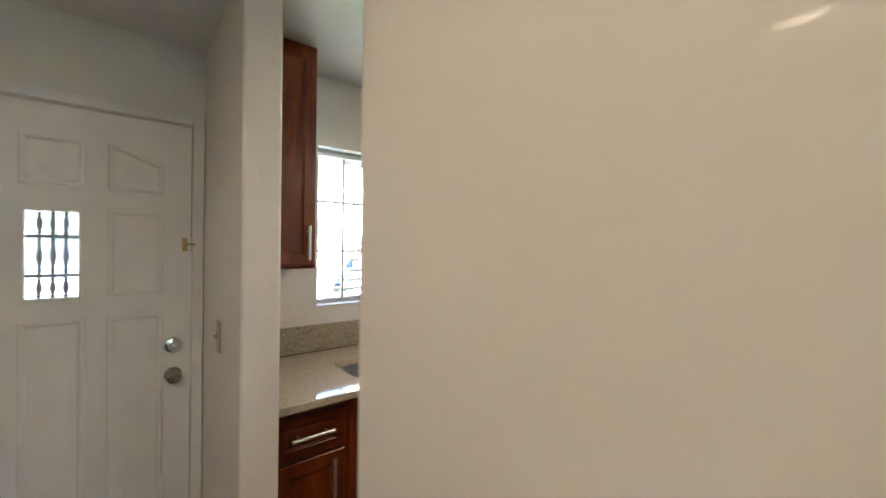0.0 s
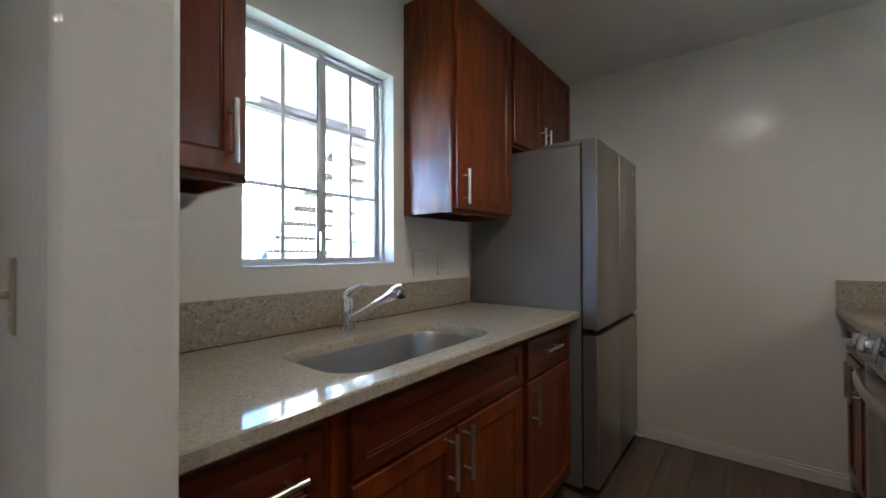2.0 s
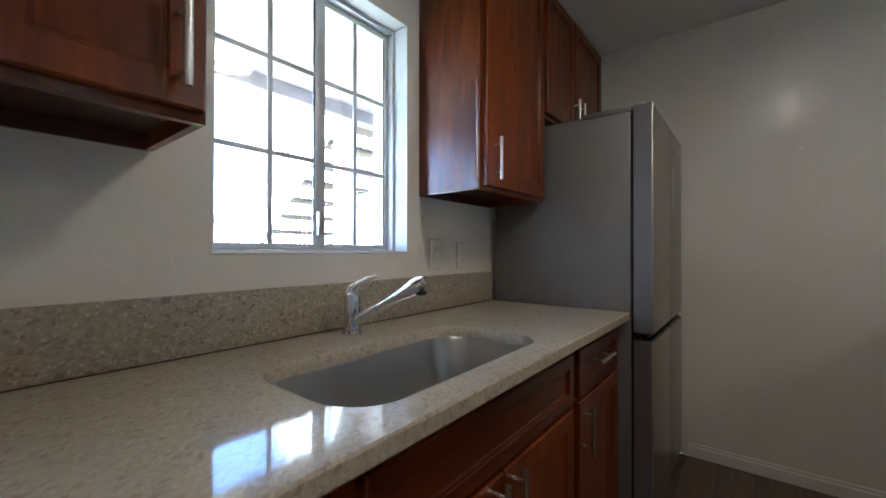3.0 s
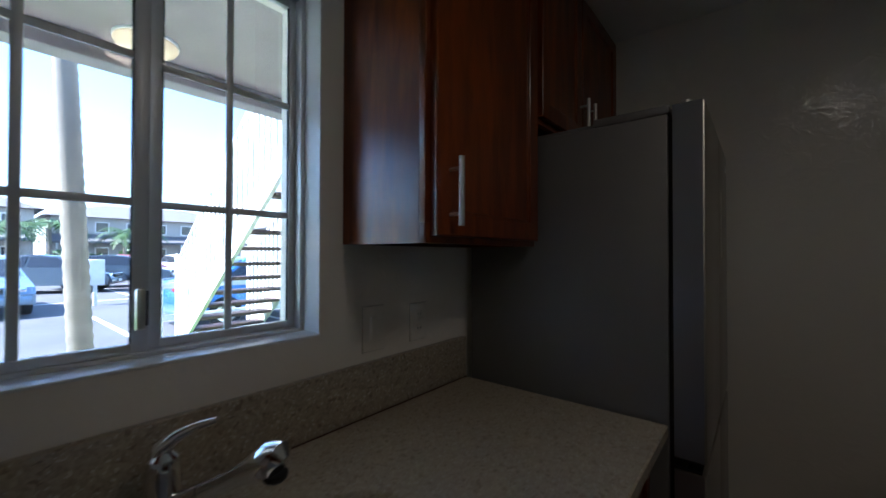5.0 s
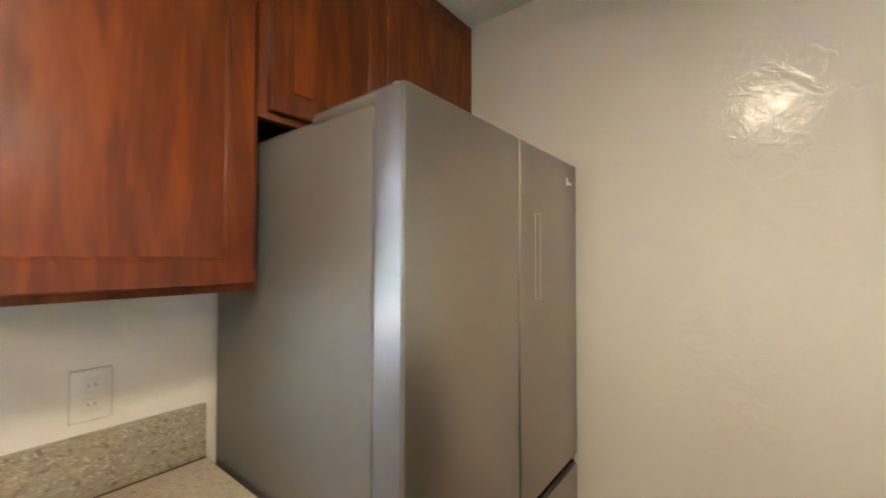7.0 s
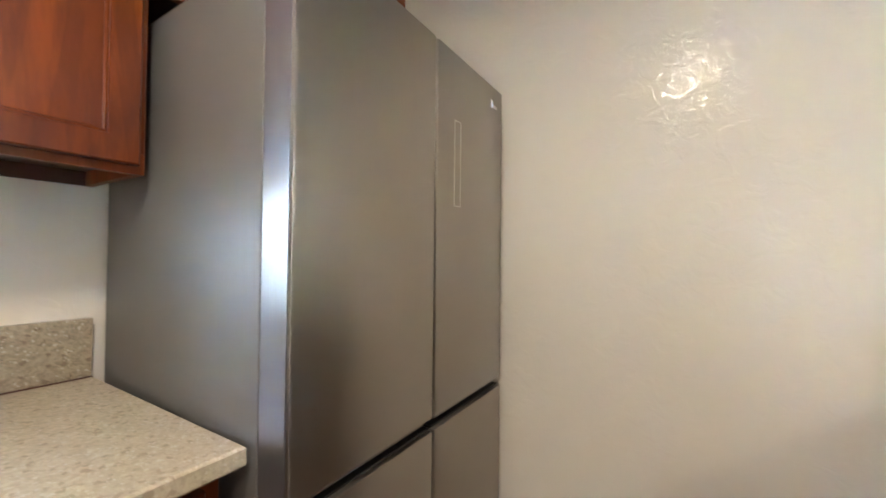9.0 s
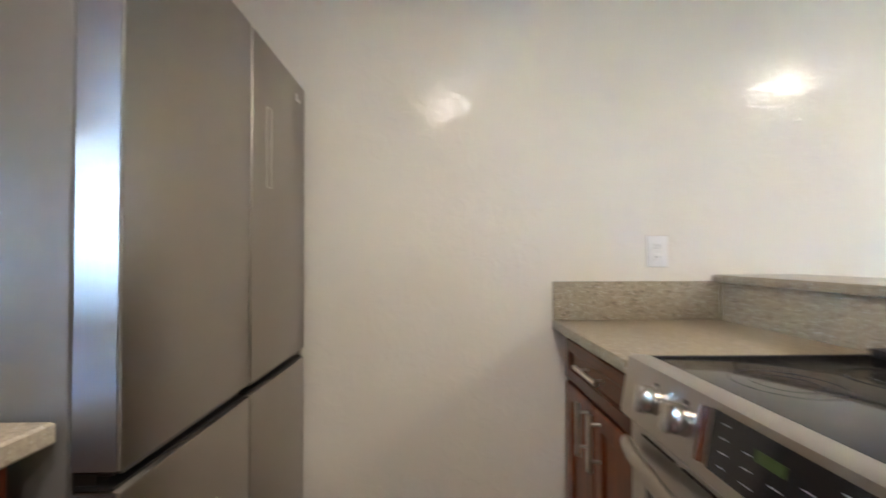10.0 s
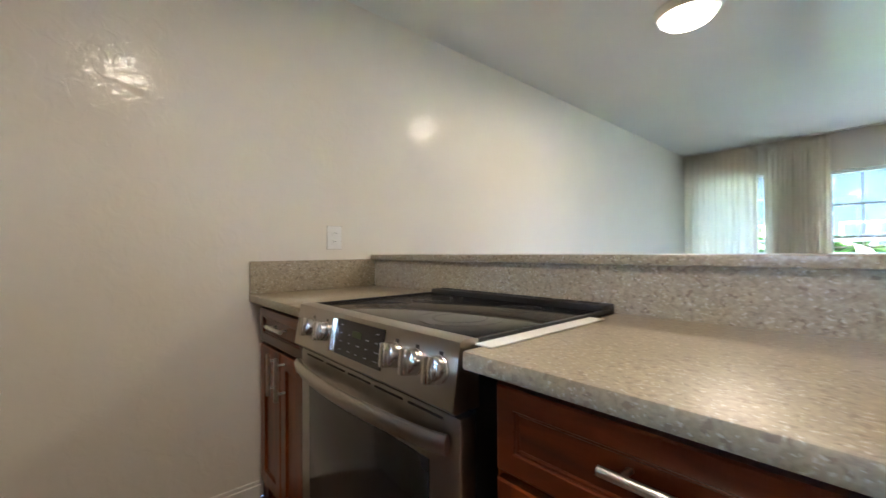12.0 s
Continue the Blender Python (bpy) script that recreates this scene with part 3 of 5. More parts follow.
def base_cabinet(label, x0, x1, yb, yf, s, fronts, group):
    """A base unit: carcass with toe kick, face frame, then fronts given as (kind, x0, x1, z0, z1, handle)."""
    c = thing("base_cabinet", ((x0 + x1) / 2, (yb + yf) / 2, 0), label, "cabinet", group)
    ff = yf - s * 0.021
    lo, hi = min(yb, ff), max(yb, ff)
    toe = yf - s * 0.09
    for a, b, z0, z1 in ((x0, x0 + 0.018, 0.10, 0.878), (x1 - 0.018, x1, 0.10, 0.878), (x0 + 0.018, x1 - 0.018, 0.10, 0.118)):
        part("side_panel" if z1 > 0.5 else "floor_panel", boxes((a, b, lo, hi, z0, z1)), M_CHERRY, c, smooth=False)
    t0, t1 = min(yb, toe), max(yb, toe)
    part("toe_kick", boxes((x0, x1, t0, t1, 0, 0.10)), M_CARCASS, c, smooth=False)
    fa, fb = min(ff, ff - s * 0.018), max(ff, ff - s * 0.018)
    bm = boxes((x0 + 0.018, x1 - 0.018, fa, fb, 0.118, 0.878))
    part("face_frame", bm, M_CHERRY, c, smooth=False)
    for kind, a, b, z0, z1, h in fronts:
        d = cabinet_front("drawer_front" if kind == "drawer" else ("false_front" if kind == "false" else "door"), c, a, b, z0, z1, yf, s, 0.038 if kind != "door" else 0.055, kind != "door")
        if h:
            hx, hz, n = h
            out = (0, s * 0.032, 0)
            if kind == "door":
                bar_handle(d, (hx, yf, hz - n / 2), (hx, yf, hz + n / 2), out)
            else:
                bar_handle(d, (hx - n / 2, yf, hz), (hx + n / 2, yf, hz), out)
    return c


YF = 1.645
base_cabinet("cherry base cabinet with one drawer beside the stub wall", 0.539, 0.858, NORTH - 0.003, YF, -1,
             [("drawer", 0.556, 0.828, 0.690, 0.850, (0.690, 0.775, 0.165)), ("door", 0.556, 0.828, 0.125, 0.676, (0.775, 0.585, 0.155))], "sink wall base cabinets")
base_cabinet("cherry sink base cabinet with two doors under the sink", 0.860, 1.742, NORTH - 0.003, YF, -1,
             [("false", 0.905, 1.722, 0.698, 0.850, None), ("door", 0.905, 1.290, 0.125, 0.685, (1.252, 0.605, 0.160)), ("door", 1.296, 1.722, 0.125, 0.685, (1.332, 0.602, 0.160))], "sink wall base cabinets")
base_cabinet("cherry base cabinet with one drawer beside the refrigerator", 1.744, 2.255, NORTH - 0.003, YF, -1,
             [("drawer", 1.772, 2.225, 0.698, 0.850, (1.97, 0.792, 0.165)), ("door", 1.772, 2.225, 0.125, 0.685, (1.810, 0.592, 0.158))], "sink wall base cabinets")

YP = 0.580
base_cabinet("cherry base cabinet with one drawer and two doors beside the range", 2.590, 3.092, -0.05, YP, 1,
             [("drawer", 2.605, 3.080, 0.722, 0.862, (2.82, 0.806, 0.165)), ("door", 2.840, 3.080, 0.125, 0.708, (2.880, 0.622, 0.160)), ("door", 2.605, 2.835, 0.125, 0.708, (2.790, 0.622, 0.160))], "peninsula base cabinets")
base_cabinet("cherry base cabinet with a wide drawer under the peninsula", 1.050, 1.758, -0.05, YP, 1,
             [("drawer", 1.070, 1.745, 0.715, 0.862, (1.460, 0.806, 0.165)), ("door", 1.410, 1.745, 0.125, 0.700, (1.46, 0.58, 0.165)), ("door", 1.070, 1.405, 0.125, 0.700, (1.36, 0.58, 0.165))], "peninsula base cabinets")
base_cabinet("cherry base cabinet at the end of the peninsula", 0.617, 1.048, -0.05, YP, 1,
             [("drawer", 0.632, 1.034, 0.715, 0.862, (0.83, 0.797, 0.165)), ("door", 0.632, 1.034, 0.125, 0.700, (0.98, 0.58, 0.165))], "peninsula base cabinets")
structure("trim_filler", boxes((3.092, EAST, 0.50, 0.545, 0.0, 0.874)), M_CHERRY, "cherry filler strip beside the wall")


def wall_cabinet(label, x0, x1, z0, z1, doors):
    yf = 1.967
    c = thing("wall_cabinet", ((x0 + x1) / 2, (yf + NORTH) / 2, z0), label, "cabinet", "wall cabinets")
    ff, yb = yf + 0.021, NORTH - 0.002
    for a, b, z2, z3 in ((x0, x0 + 0.016, z0, z1), (x1 - 0.016, x1, z0, z1), (x0 + 0.016, x1 - 0.016, z1 - 0.016, z1)):
        part("side_panel" if z2 == z0 else "top_panel", boxes((a, b, ff + 0.02, yb, z2, z3)), M_CHERRY, c, smooth=False)
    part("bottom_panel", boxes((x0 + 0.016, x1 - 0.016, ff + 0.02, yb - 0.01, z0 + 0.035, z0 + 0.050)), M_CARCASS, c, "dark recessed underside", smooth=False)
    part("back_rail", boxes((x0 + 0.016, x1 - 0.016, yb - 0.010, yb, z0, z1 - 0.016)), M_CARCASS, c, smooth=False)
    for a, b, z2, z3 in ((x0, x1, z0, z0 + 0.045), (x0, x1, z1 - 0.045, z1), (x0, x0 + 0.045, z0 + 0.045, z1 - 0.045), (x1 - 0.045, x1, z0 + 0.045, z1 - 0.045)):
        part("frame_rail" if b - a > 0.1 else "frame_stile", boxes((a, b, ff, ff + 0.02, z2, z3), r=0.001), M_CHERRY, c)
    for a, b, z2, z3, hx, hz in doors:
        d = cabinet_front("door", c, a, b, z2, z3, yf, -1)
        bar_handle(d, (hx, yf, hz - 0.078), (hx, yf, hz + 0.078), (0, -0.032, 0))
    return c


wall_cabinet("narrow cherry wall cabinet beside the window and stub wall", 0.539, 0.828, 1.388, H - 0.004, [(0.552, 0.820, 1.405, 2.41, 0.782, 1.508)])
wall_cabinet("tall cherry wall cabinet between window and refrigerator", 1.730, 2.262, 1.388, H - 0.004, [(1.745, 2.247, 1.405, 2.41, 1.792, 1.505)])
wall_cabinet("short cherry wall cabinet with two doors above the refrigerator", 2.264, EAST - 0.003, 1.800, H - 0.004, [(2.285, 2.652, 1.818, 2.41, 2.632, 1.898), (2.660, 3.135, 1.818, 2.41, 2.712, 1.900)])


# ---- worktops ----
def rounded_rect(x0, x1, y0, y1, r, n=6):
    out = []
    for cx, cy, a0 in ((x1 - r, y1 - r, 0), (x0 + r, y1 - r, 90), (x0 + r, y0 + r, 180), (x1 - r, y0 + r, 270)):
        for k in range(n + 1):
            a = radians(a0 + 90 * k / n)
            out.append((cx + r * math.cos(a), cy + r * math.sin(a)))
    return out


SINK = (0.922, 1.606, 1.688, 2.040)


def worktop_with_hole(x0, x1, y0, y1, z0, z1):
    """A slab with a rounded sink opening cut through it."""
    bm = bmesh.new()
    inner = rounded_rect(*SINK, 0.105, 8)
    n = len(inner)
    cx, cy = (SINK[0] + SINK[1]) / 2, (SINK[2] + SINK[3]) / 2
    outer = []
    for px, py in inner:
        dx, dy = px - cx, py - cy
        k = min(((x1 - cx) if dx > 0 else (cx - x0)) / max(abs(dx), 1e-6), ((y1 - cy) if dy > 0 else (cy - y0)) / max(abs(dy), 1e-6))
        outer.append((cx + dx * k, cy + dy * k))
    e = 0.004
    def edge_in(p, k):
        return (min(max(p[0], x0 + k), x1 - k), min(max(p[1], y0 + k), y1 - k))
    loops = []
    for pts, z in ((inner, z0), (inner, z1 - e), ([(px + (px - cx) * 0.006, py + (py - cy) * 0.01) for px, py in inner], z1), ([edge_in(p, e) for p in outer], z1), (outer, z1 - e), (outer, z0 + e), ([edge_in(p, e) for p in outer], z0)):
        loops.append([bm.verts.new((*p, z)) for p in pts])
    for a, b in zip(loops, loops[1:] + loops[:1]):
        for k in range(n):
            bm.faces.new((a[k], a[(k + 1) % n], b[(k + 1) % n], b[k]))
    # square off the four outer corners
    for sx, sy in ((x0, y0), (x1, y0), (x1, y1), (x0, y1)):
        k = min(range(n), key=lambda i: (outer[i][0] - sx) ** 2 + (outer[i][1] - sy) ** 2)
        ix, iy = (e if sx == x0 else -e), (e if sy == y0 else -e)
        for lp, (ax, ay) in zip(loops[3:], ((ix, iy), (0, 0), (0, 0), (ix, iy))):
            lp[k].co.x, lp[k].co.y = sx + ax, sy + ay
    return bm


wt_n = thing("worktop", (1.42, 1.94, 0.874), "speckled beige quartz worktop with an undermount sink opening", "worktop")
part("slab", worktop_with_hole(0.539, 2.268, 1.610, NORTH - 0.002, 0.880, 0.914), M_STONE, wt_n)
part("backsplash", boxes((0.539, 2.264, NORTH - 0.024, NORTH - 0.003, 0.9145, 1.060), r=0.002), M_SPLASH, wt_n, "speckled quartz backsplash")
part("caulk_line", boxes((0.539, 2.264, NORTH - 0.027, NORTH - 0.0245, 0.914, 0.917)), M_CARCASS, wt_n)


def worktop(x0, x1, label, side):
    c = thing("worktop", ((x0 + x1) / 2, 0.28, 0.874), label, "worktop", "peninsula worktops")
    part("slab", boxes((x0, x1, -0.030, 0.606, 0.880, 0.914), r=0.004), M_STONE_DIM, c)
    if side:
        part("backsplash", boxes((EAST - 0.022, EAST - 0.002, -0.030, 0.604, 0.9145, 1.060), r=0.002), M_SPLASH, c, "speckled quartz side splash")
    return c


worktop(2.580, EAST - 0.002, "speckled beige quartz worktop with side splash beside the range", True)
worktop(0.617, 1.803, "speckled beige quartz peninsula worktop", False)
bar = thing("breakfast_bar", (1.9, -0.15, 0.874), "raised quartz breakfast bar ledge with a speckled splash", "counter")
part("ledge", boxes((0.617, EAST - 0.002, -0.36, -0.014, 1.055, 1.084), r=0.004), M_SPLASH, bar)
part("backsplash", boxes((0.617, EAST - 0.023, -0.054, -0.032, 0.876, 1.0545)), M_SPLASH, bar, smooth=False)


# ---- sink and faucet ----
def basin():
    s = thing("sink", ((SINK[0] + SINK[1]) / 2, (SINK[2] + SINK[3]) / 2, 0.69), "undermount stainless steel sink with rounded corners", "sink")
    bm = bmesh.new()
    x0, x1, y0, y1 = SINK
    rows = []
    prof = [(0.030, 0.8795, 0.110), (0.002, 0.8795, 0.105), (-0.002, 0.868, 0.105), (-0.010, 0.74, 0.10), (-0.022, 0.705, 0.09), (-0.050, 0.690, 0.07), (-0.10, 0.687, 0.05)]
    for off, z, r in prof:
        rows.append([bm.verts.new((px, py, z)) for px, py in rounded_rect(x0 - off, x1 + off, y0 - off * 0.6, y1 + off * 0.6, r, 8)])
    n = len(rows[0])
    for a, b in zip(rows, rows[1:]):
        for k in range(n):
            bm.faces.new((a[k], a[(k + 1) % n], b[(k + 1) % n], b[k]))
    bm.faces.new(rows[-1])
    part("bowl", bm, M_SINK, s)
    bm = bmesh.new()
    lathe(bm, (1.273, 1.90, 0.687), [(0.050, 0.000), (0.050, 0.004), (0.042, 0.005), (0.036, 0.001), (0.010, 0.001)], 28)
    part("drain", bm, M_CHROME, s, "chrome drain ring")
    return s


basin()


def faucet():
    f = thing("faucet", (1.300, 2.170, 0.914), "chrome single lever pull-out kitchen faucet", "faucet")
    bm = bmesh.new()
    lathe(bm, (1.300, 2.170, 0.914), [(0.031, 0.0), (0.031, 0.006), (0.0265, 0.012), (0.0250, 0.06), (0.0255, 0.105), (0.0225, 0.120), (0.012, 0.130)], 28)
    part("body", bm, M_CHROME, f)
    bm = bmesh.new()
    a, b = Vector((1.304, 2.160, 0.955)), Vector((1.374, 1.976, 1.062))
    d = (b - a).normalized()
    sweep(bm, [a, a + d * 0.03, a + d * 0.085], [0.019, 0.0165, 0.0150], 18)
    sp = part("spout", bm, M_CHROME, f)
    bm = bmesh.new()
    sweep(bm, [a + d * 0.087, a + d * 0.12, a + d * 0.165, b - d * 0.012, b + d * 0.012, b + d * 0.024 + Vector((0, 0, -0.004)), b + d * 0.032 + Vector((0, 0, -0.012))], [0.0150, 0.0145, 0.0165, 0.0235, 0.0265, 0.024, 0.010], 20)
    part("spray_head", bm, M_CHROME, sp)
    bm = bmesh.new()
    tip = b + Vector((0.004, -0.014, -0.012))
    lathe(bm, tip + Vector((0, 0, -0.012)), [(0.013, 0.0), (0.017, 0.004), (0.018, 0.012)], 20)
    part("nozzle", bm, M_BLACK, sp, "dark spray nozzle")
    bm = bmesh.new()
    sweep(bm, [(1.294, 2.176, 1.030), (1.299, 2.171, 1.050), (1.316, 2.158, 1.067), (1.338, 2.143, 1.079), (1.362, 2.126, 1.085)], [0.016, 0.0145, 0.0105, 0.0075, 0.0055], 16)
    part("lever", bm, M_CHROME, f)
    return f


faucet()


# ---- refrigerator ----
def refrigerator():
    x0, x1, yf, ys, top = 2.282, 3.096, 1.525, 1.602, 1.766
    f = thing("refrigerator", ((x0 + x1) / 2, 1.9, 0), "grey stainless four-door refrigerator standing beside the worktop", "refrigerator")
    part("body", boxes((x0 + 0.003, x1 - 0.003, ys + 0.008, 2.255, 0.035, top - 0.022), r=0.005), M_FRIDGE_S, f, "grey painted steel sides")
    part("gasket", boxes((x0 + 0.015, x1 - 0.015, ys - 0.002, ys + 0.009, 0.06, top - 0.035)), M_GAP, f)
    part("top_panel", boxes((x0 + 0.02, x1 - 0.02, ys + 0.07, 2.24, top - 0.0215, top - 0.006), r=0.004), M_FRIDGE_S, f)
    mid, zu, zl = 2.694, 0.828, 0.800
    for a, b, c, d, left in ((x0, mid - 0.003, zu, top, 1), (mid + 0.003, x1, zu, top, 0), (x0, mid - 0.003, 0.060, zl, 1), (mid + 0.003, x1, 0.060, zl, 0)):
        upper = c == zu
        dr = part("door", boxes((a, b, yf, ys - 0.003, c, d), r=0.007), M_FRIDGE, f, "brushed grey steel door")
        part("edge_cap", boxes((a + 0.002, b - 0.002, yf + 0.012, ys - 0.004, c - 0.0045 if upper else d + 0.0005, c - 0.0005 if upper else d + 0.0045)), M_BLACK, dr)
        g0, g1 = (c - 0.018, c - 0.006) if upper else (d + 0.006, d + 0.010)
        if left:
            part("edge_trim", boxes((a - 0.0018, a, yf + 0.006, ys - 0.004, c + 0.003, d - 0.003)), M_EDGE, dr, "glossy grey door edge", smooth=False)
        if upper:
            part("grip", boxes((a + 0.03, b - 0.012, yf + 0.020, yf + 0.034, g0, g1), r=0.004), M_FRIDGE_S, dr, "recessed hand grip")
    part("center_gap", boxes((x0 + 0.01, x1 - 0.01, yf + 0.045, ys, zl, zu)), M_GAP, f)
    for hx, w in ((x0 + 0.055, 0.045), (x1 - 0.055, 0.045)):
        part("hinge_cover", boxes((hx - w, hx + w, ys + 0.004, ys + 0.21, top - 0.020, top + 0.006), r=0.006), M_FRIDGE_S, f, "grey hinge cover")
    for hx in (x0 + 0.03, x0 + 0.075):
        bm = bmesh.new()
        lathe(bm, (hx, yf + 0.045, top), [(0.013, 0.0), (0.013, 0.010), (0.009, 0.014)], 16)
        part("hinge_pin", bm, M_NICKEL, f)
    for lx in (x0 + 0.06, x1 - 0.06):
        for ly in (1.64, 2.18):
            bm = bmesh.new()
            tube(bm, (lx, ly, 0), (lx, ly, 0.037), 0.022, n=16)
            part("foot", bm, M_BLACK, f)
    part("kick_plate", boxes((x0 + 0.02, x1 - 0.02, ys + 0.01, ys + 0.02, 0.012, 0.055)), M_BLACK, f)
    part("badge", boxes((3.004, 3.018, yf - 0.0022, yf, 1.692, 1.716), (3.022, 3.046, yf - 0.0022, yf, 1.696, 1.704)), M_WHITE_P, f, "small pale badge")
    bm = boxes((2.780, 2.782, yf - 0.001, yf, 1.355, 1.585), (2.812, 2.814, yf - 0.001, yf, 1.355, 1.585), (2.782, 2.812, yf - 0.001, yf, 1.355, 1.357), (2.782, 2.812, yf - 0.001, yf, 1.583, 1.585))
    part("film_strip", bm, M_FILM, f, "clear protective film strip")
    part("tape", boxes((2.47, 2.56, 1.70, 1.76, top - 0.0055, top - 0.004)), M_BLUE_TAPE, f, "strip of blue tape")
    return f


refrigerator()


# ---- range ----
def range_cooker():
    x0, x1 = 1.812, 2.574
    yd = 0.600
    r = thing("range", ((x0 + x1) / 2, 0.3, 0), "stainless slide-in electric range with black glass cooktop", "range")
    part("body", boxes((x0 + 0.006, x1 - 0.006, -0.01, yd - 0.045, 0.03, 0.905)), M_BLACK, r, "black enamelled sides", smooth=False)
    part("cooktop", boxes((x0 + 0.002, x1 - 0.002, 0.05, 0.555, 0.906, 0.9235), r=0.003), M_COOK, r, "black ceramic glass cooktop")
    for a in (x0, x1 - 0.010):
        part("side_trim", boxes((a, a + 0.010, 0.0, 0.556, 0.9145, 0.926), r=0.002), M_BLACK, r)
    for cx, cy, rad in ((2.02, 0.40, 0.115), (2.38, 0.41, 0.085), (2.02, 0.16, 0.075), (2.38, 0.17, 0.095)):
        for q in (rad, rad * 0.62):
            bm = bmesh.new()
            lathe(bm, (cx, cy, 0.9236), [(q, 0.0), (q, 0.0004), (q - 0.002, 0.0004), (q - 0.002, 0.0)], 40, caps=False)
            part("burner_ring", bm, M_RING, r, "printed grey burner ring")
    bm = boxes((x0 + 0.002, x1 - 0.002, -0.029, 0.040, 0.9145, 0.940), r=0.004)
    v = part("vent_trim", bm, M_BLACK, r, "black slotted rear vent trim")
    for i in range(9):
        a = x0 + 0.03 + i * 0.079
        part("slot", boxes((a, a + 0.066, 0.000, 0.012, 0.9402, 0.9420), r=0.001), M_GAP, v)
    # front panel, leaning slightly forward at the foot
    bm = bmesh.new()
    prof = [(0.552, 0.9265), (0.590, 0.931), (0.601, 0.926), (0.622, 0.802), (0.616, 0.795), (0.552, 0.795)]
    e0 = [bm.verts.new((x0, y, z)) for y, z in prof]
    e1 = [bm.verts.new((x1, y, z)) for y, z in prof]
    for k in range(len(prof)):
        bm.faces.new((e0[k], e0[(k + 1) % 6], e1[(k + 1) % 6], e1[k]))
    bm.faces.new(e0)
    bm.faces.new(list(reversed(e1)))
    panel = part("control_panel", bm, M_STEEL, r, "brushed stainless control panel")
    nrm = Vector((0, 0.986, 0.167))

    def on_panel(z, off=0.0):
        k = (0.926 - z) / (0.926 - 0.802)
        return Vector((0, 0.601 + 0.021 * k, z)) + nrm * off

    def slab(name, a, b, z0, z1, off, thick, m, parent, label=""):
        bm = bmesh.new()
        vs = []
        for o in (off, off + thick):
            for z, x in ((z0, a), (z0, b), (z1, b), (z1, a)):
                p = on_panel(z, o)
                vs.append(bm.verts.new((x, p.y, p.z)))
        for q in ((0, 1, 2, 3), (7, 6, 5, 4), (0, 1, 5, 4), (1, 2, 6, 5), (2, 3, 7, 6), (3, 0, 4, 7)):
            bm.faces.new([vs[i] for i in q])
        return part(name, bm, m, parent, label, smooth=False)

    disp = slab("display", 2.058, 2.292, 0.822, 0.914, 0.0, 0.0025, M_COOK, panel, "black glass display")
    bm = bmesh.new()
    bz = [(on_panel(z, o), x) for z in (0.824, 0.912) for o, x in ((0.0, 2.309), (0.0100, 2.309), (0.0005, 2.300))]
    vs = [bm.verts.new((x, p.y, p.z)) for p, x in bz]
    for q in ((0, 1, 2), (5, 4, 3), (0, 3, 4, 1), (1, 4, 5, 2), (2, 5, 3, 0)):
        bm.faces.new([vs[i] for i in q])
    part("display_bevel", bm, M_KNOBSTEEL, panel, "bright bevelled display edge", smooth=False)
    slab("clock_window", 2.160, 2.205, 0.876, 0.892, 0.0026, 0.0005, M_GREEN, disp)
    rng = random.Random(4)
    for i in range(5):
        for j in range(4):
            a = 2.268 - i * 0.044
            if 1 <= i <= 3 and j == 0:
                continue
            z = 0.900 - j * 0.021
            w = rng.uniform(0.010, 0.020)
            slab("print_mark", a - w, a, z - 0.0013, z + 0.0005, 0.0026, 0.0003, M_INK, disp)
    for kx in (2.450, 2.360, 2.008, 1.935, 1.860):
        c = on_panel(0.868)
        c.x = kx
        q = nrm.to_track_quat("Z", "Y").to_matrix().to_4x4()
        bm = bmesh.new()
        lathe(bm, (0, 0, 0), [(0.028, 0.0), (0.028, 0.004), (0.0265, 0.006), (0.0260, 0.022), (0.024, 0.026), (0.006, 0.027)], 32)
        box(bm, -0.010, 0.010, -0.0265, 0.0265, 0.012, 0.040, 0.005)
        bmesh.ops.transform(bm, matrix=Matrix.Translation(c) @ q @ pose(0, 0, 0, 0, 0, 6), verts=bm.verts)
        part("knob", bm, M_KNOBSTEEL, panel, "brushed steel control knob")
        slab("print_mark", kx - 0.006, kx + 0.006, 0.893, 0.902, 0.0001, 0.0004, M_GAP, panel)
    # oven door
    door = part("oven_door", boxes((x0 + 0.003, x1 - 0.003, yd - 0.042, yd, 0.215, 0.782), r=0.005), M_STEEL, r, "stainless oven door")
    part("oven_window", boxes((1.905, 2.505, yd, yd + 0.003, 0.285, 0.675), r=0.001), M_OVENGLASS, door, "smoked glass oven window")
    part("door_vent", boxes((x0 + 0.03, x1 - 0.03, yd - 0.03, yd + 0.001, 0.784, 0.793)), M_GAP, r)
    for i in range(5):
        a = x0 + 0.05 + i * 0.135
        part("vent_slot", boxes((a, a + 0.115, yd + 0.0005, yd + 0.002, 0.768, 0.773)), M_GAP, door)
    n = 16
    pts = []
    for k in range(n + 1):
        u = k / n
        pts.append((x1 - 0.020 - u * (x1 - x0 - 0.040), yd + 0.014 + 0.050 * math.sin(math.pi * u) ** 0.7, 0.735))
    bm = bmesh.new()
    sweep(bm, pts, [0.016] * (n + 1), 14)
    bmesh.ops.scale(bm, vec=(1, 0.75, 1.25), space=Matrix.Translation((0, -yd - 0.03, -0.735)), verts=bm.verts)
    part("handle", bm, M_STEEL, door, "bowed stainless handle")
    part("drawer", boxes((x0 + 0.003, x1 - 0.003, yd - 0.042, yd - 0.002, 0.05, 0.208), r=0.005), M_STEEL, r, "stainless storage drawer")
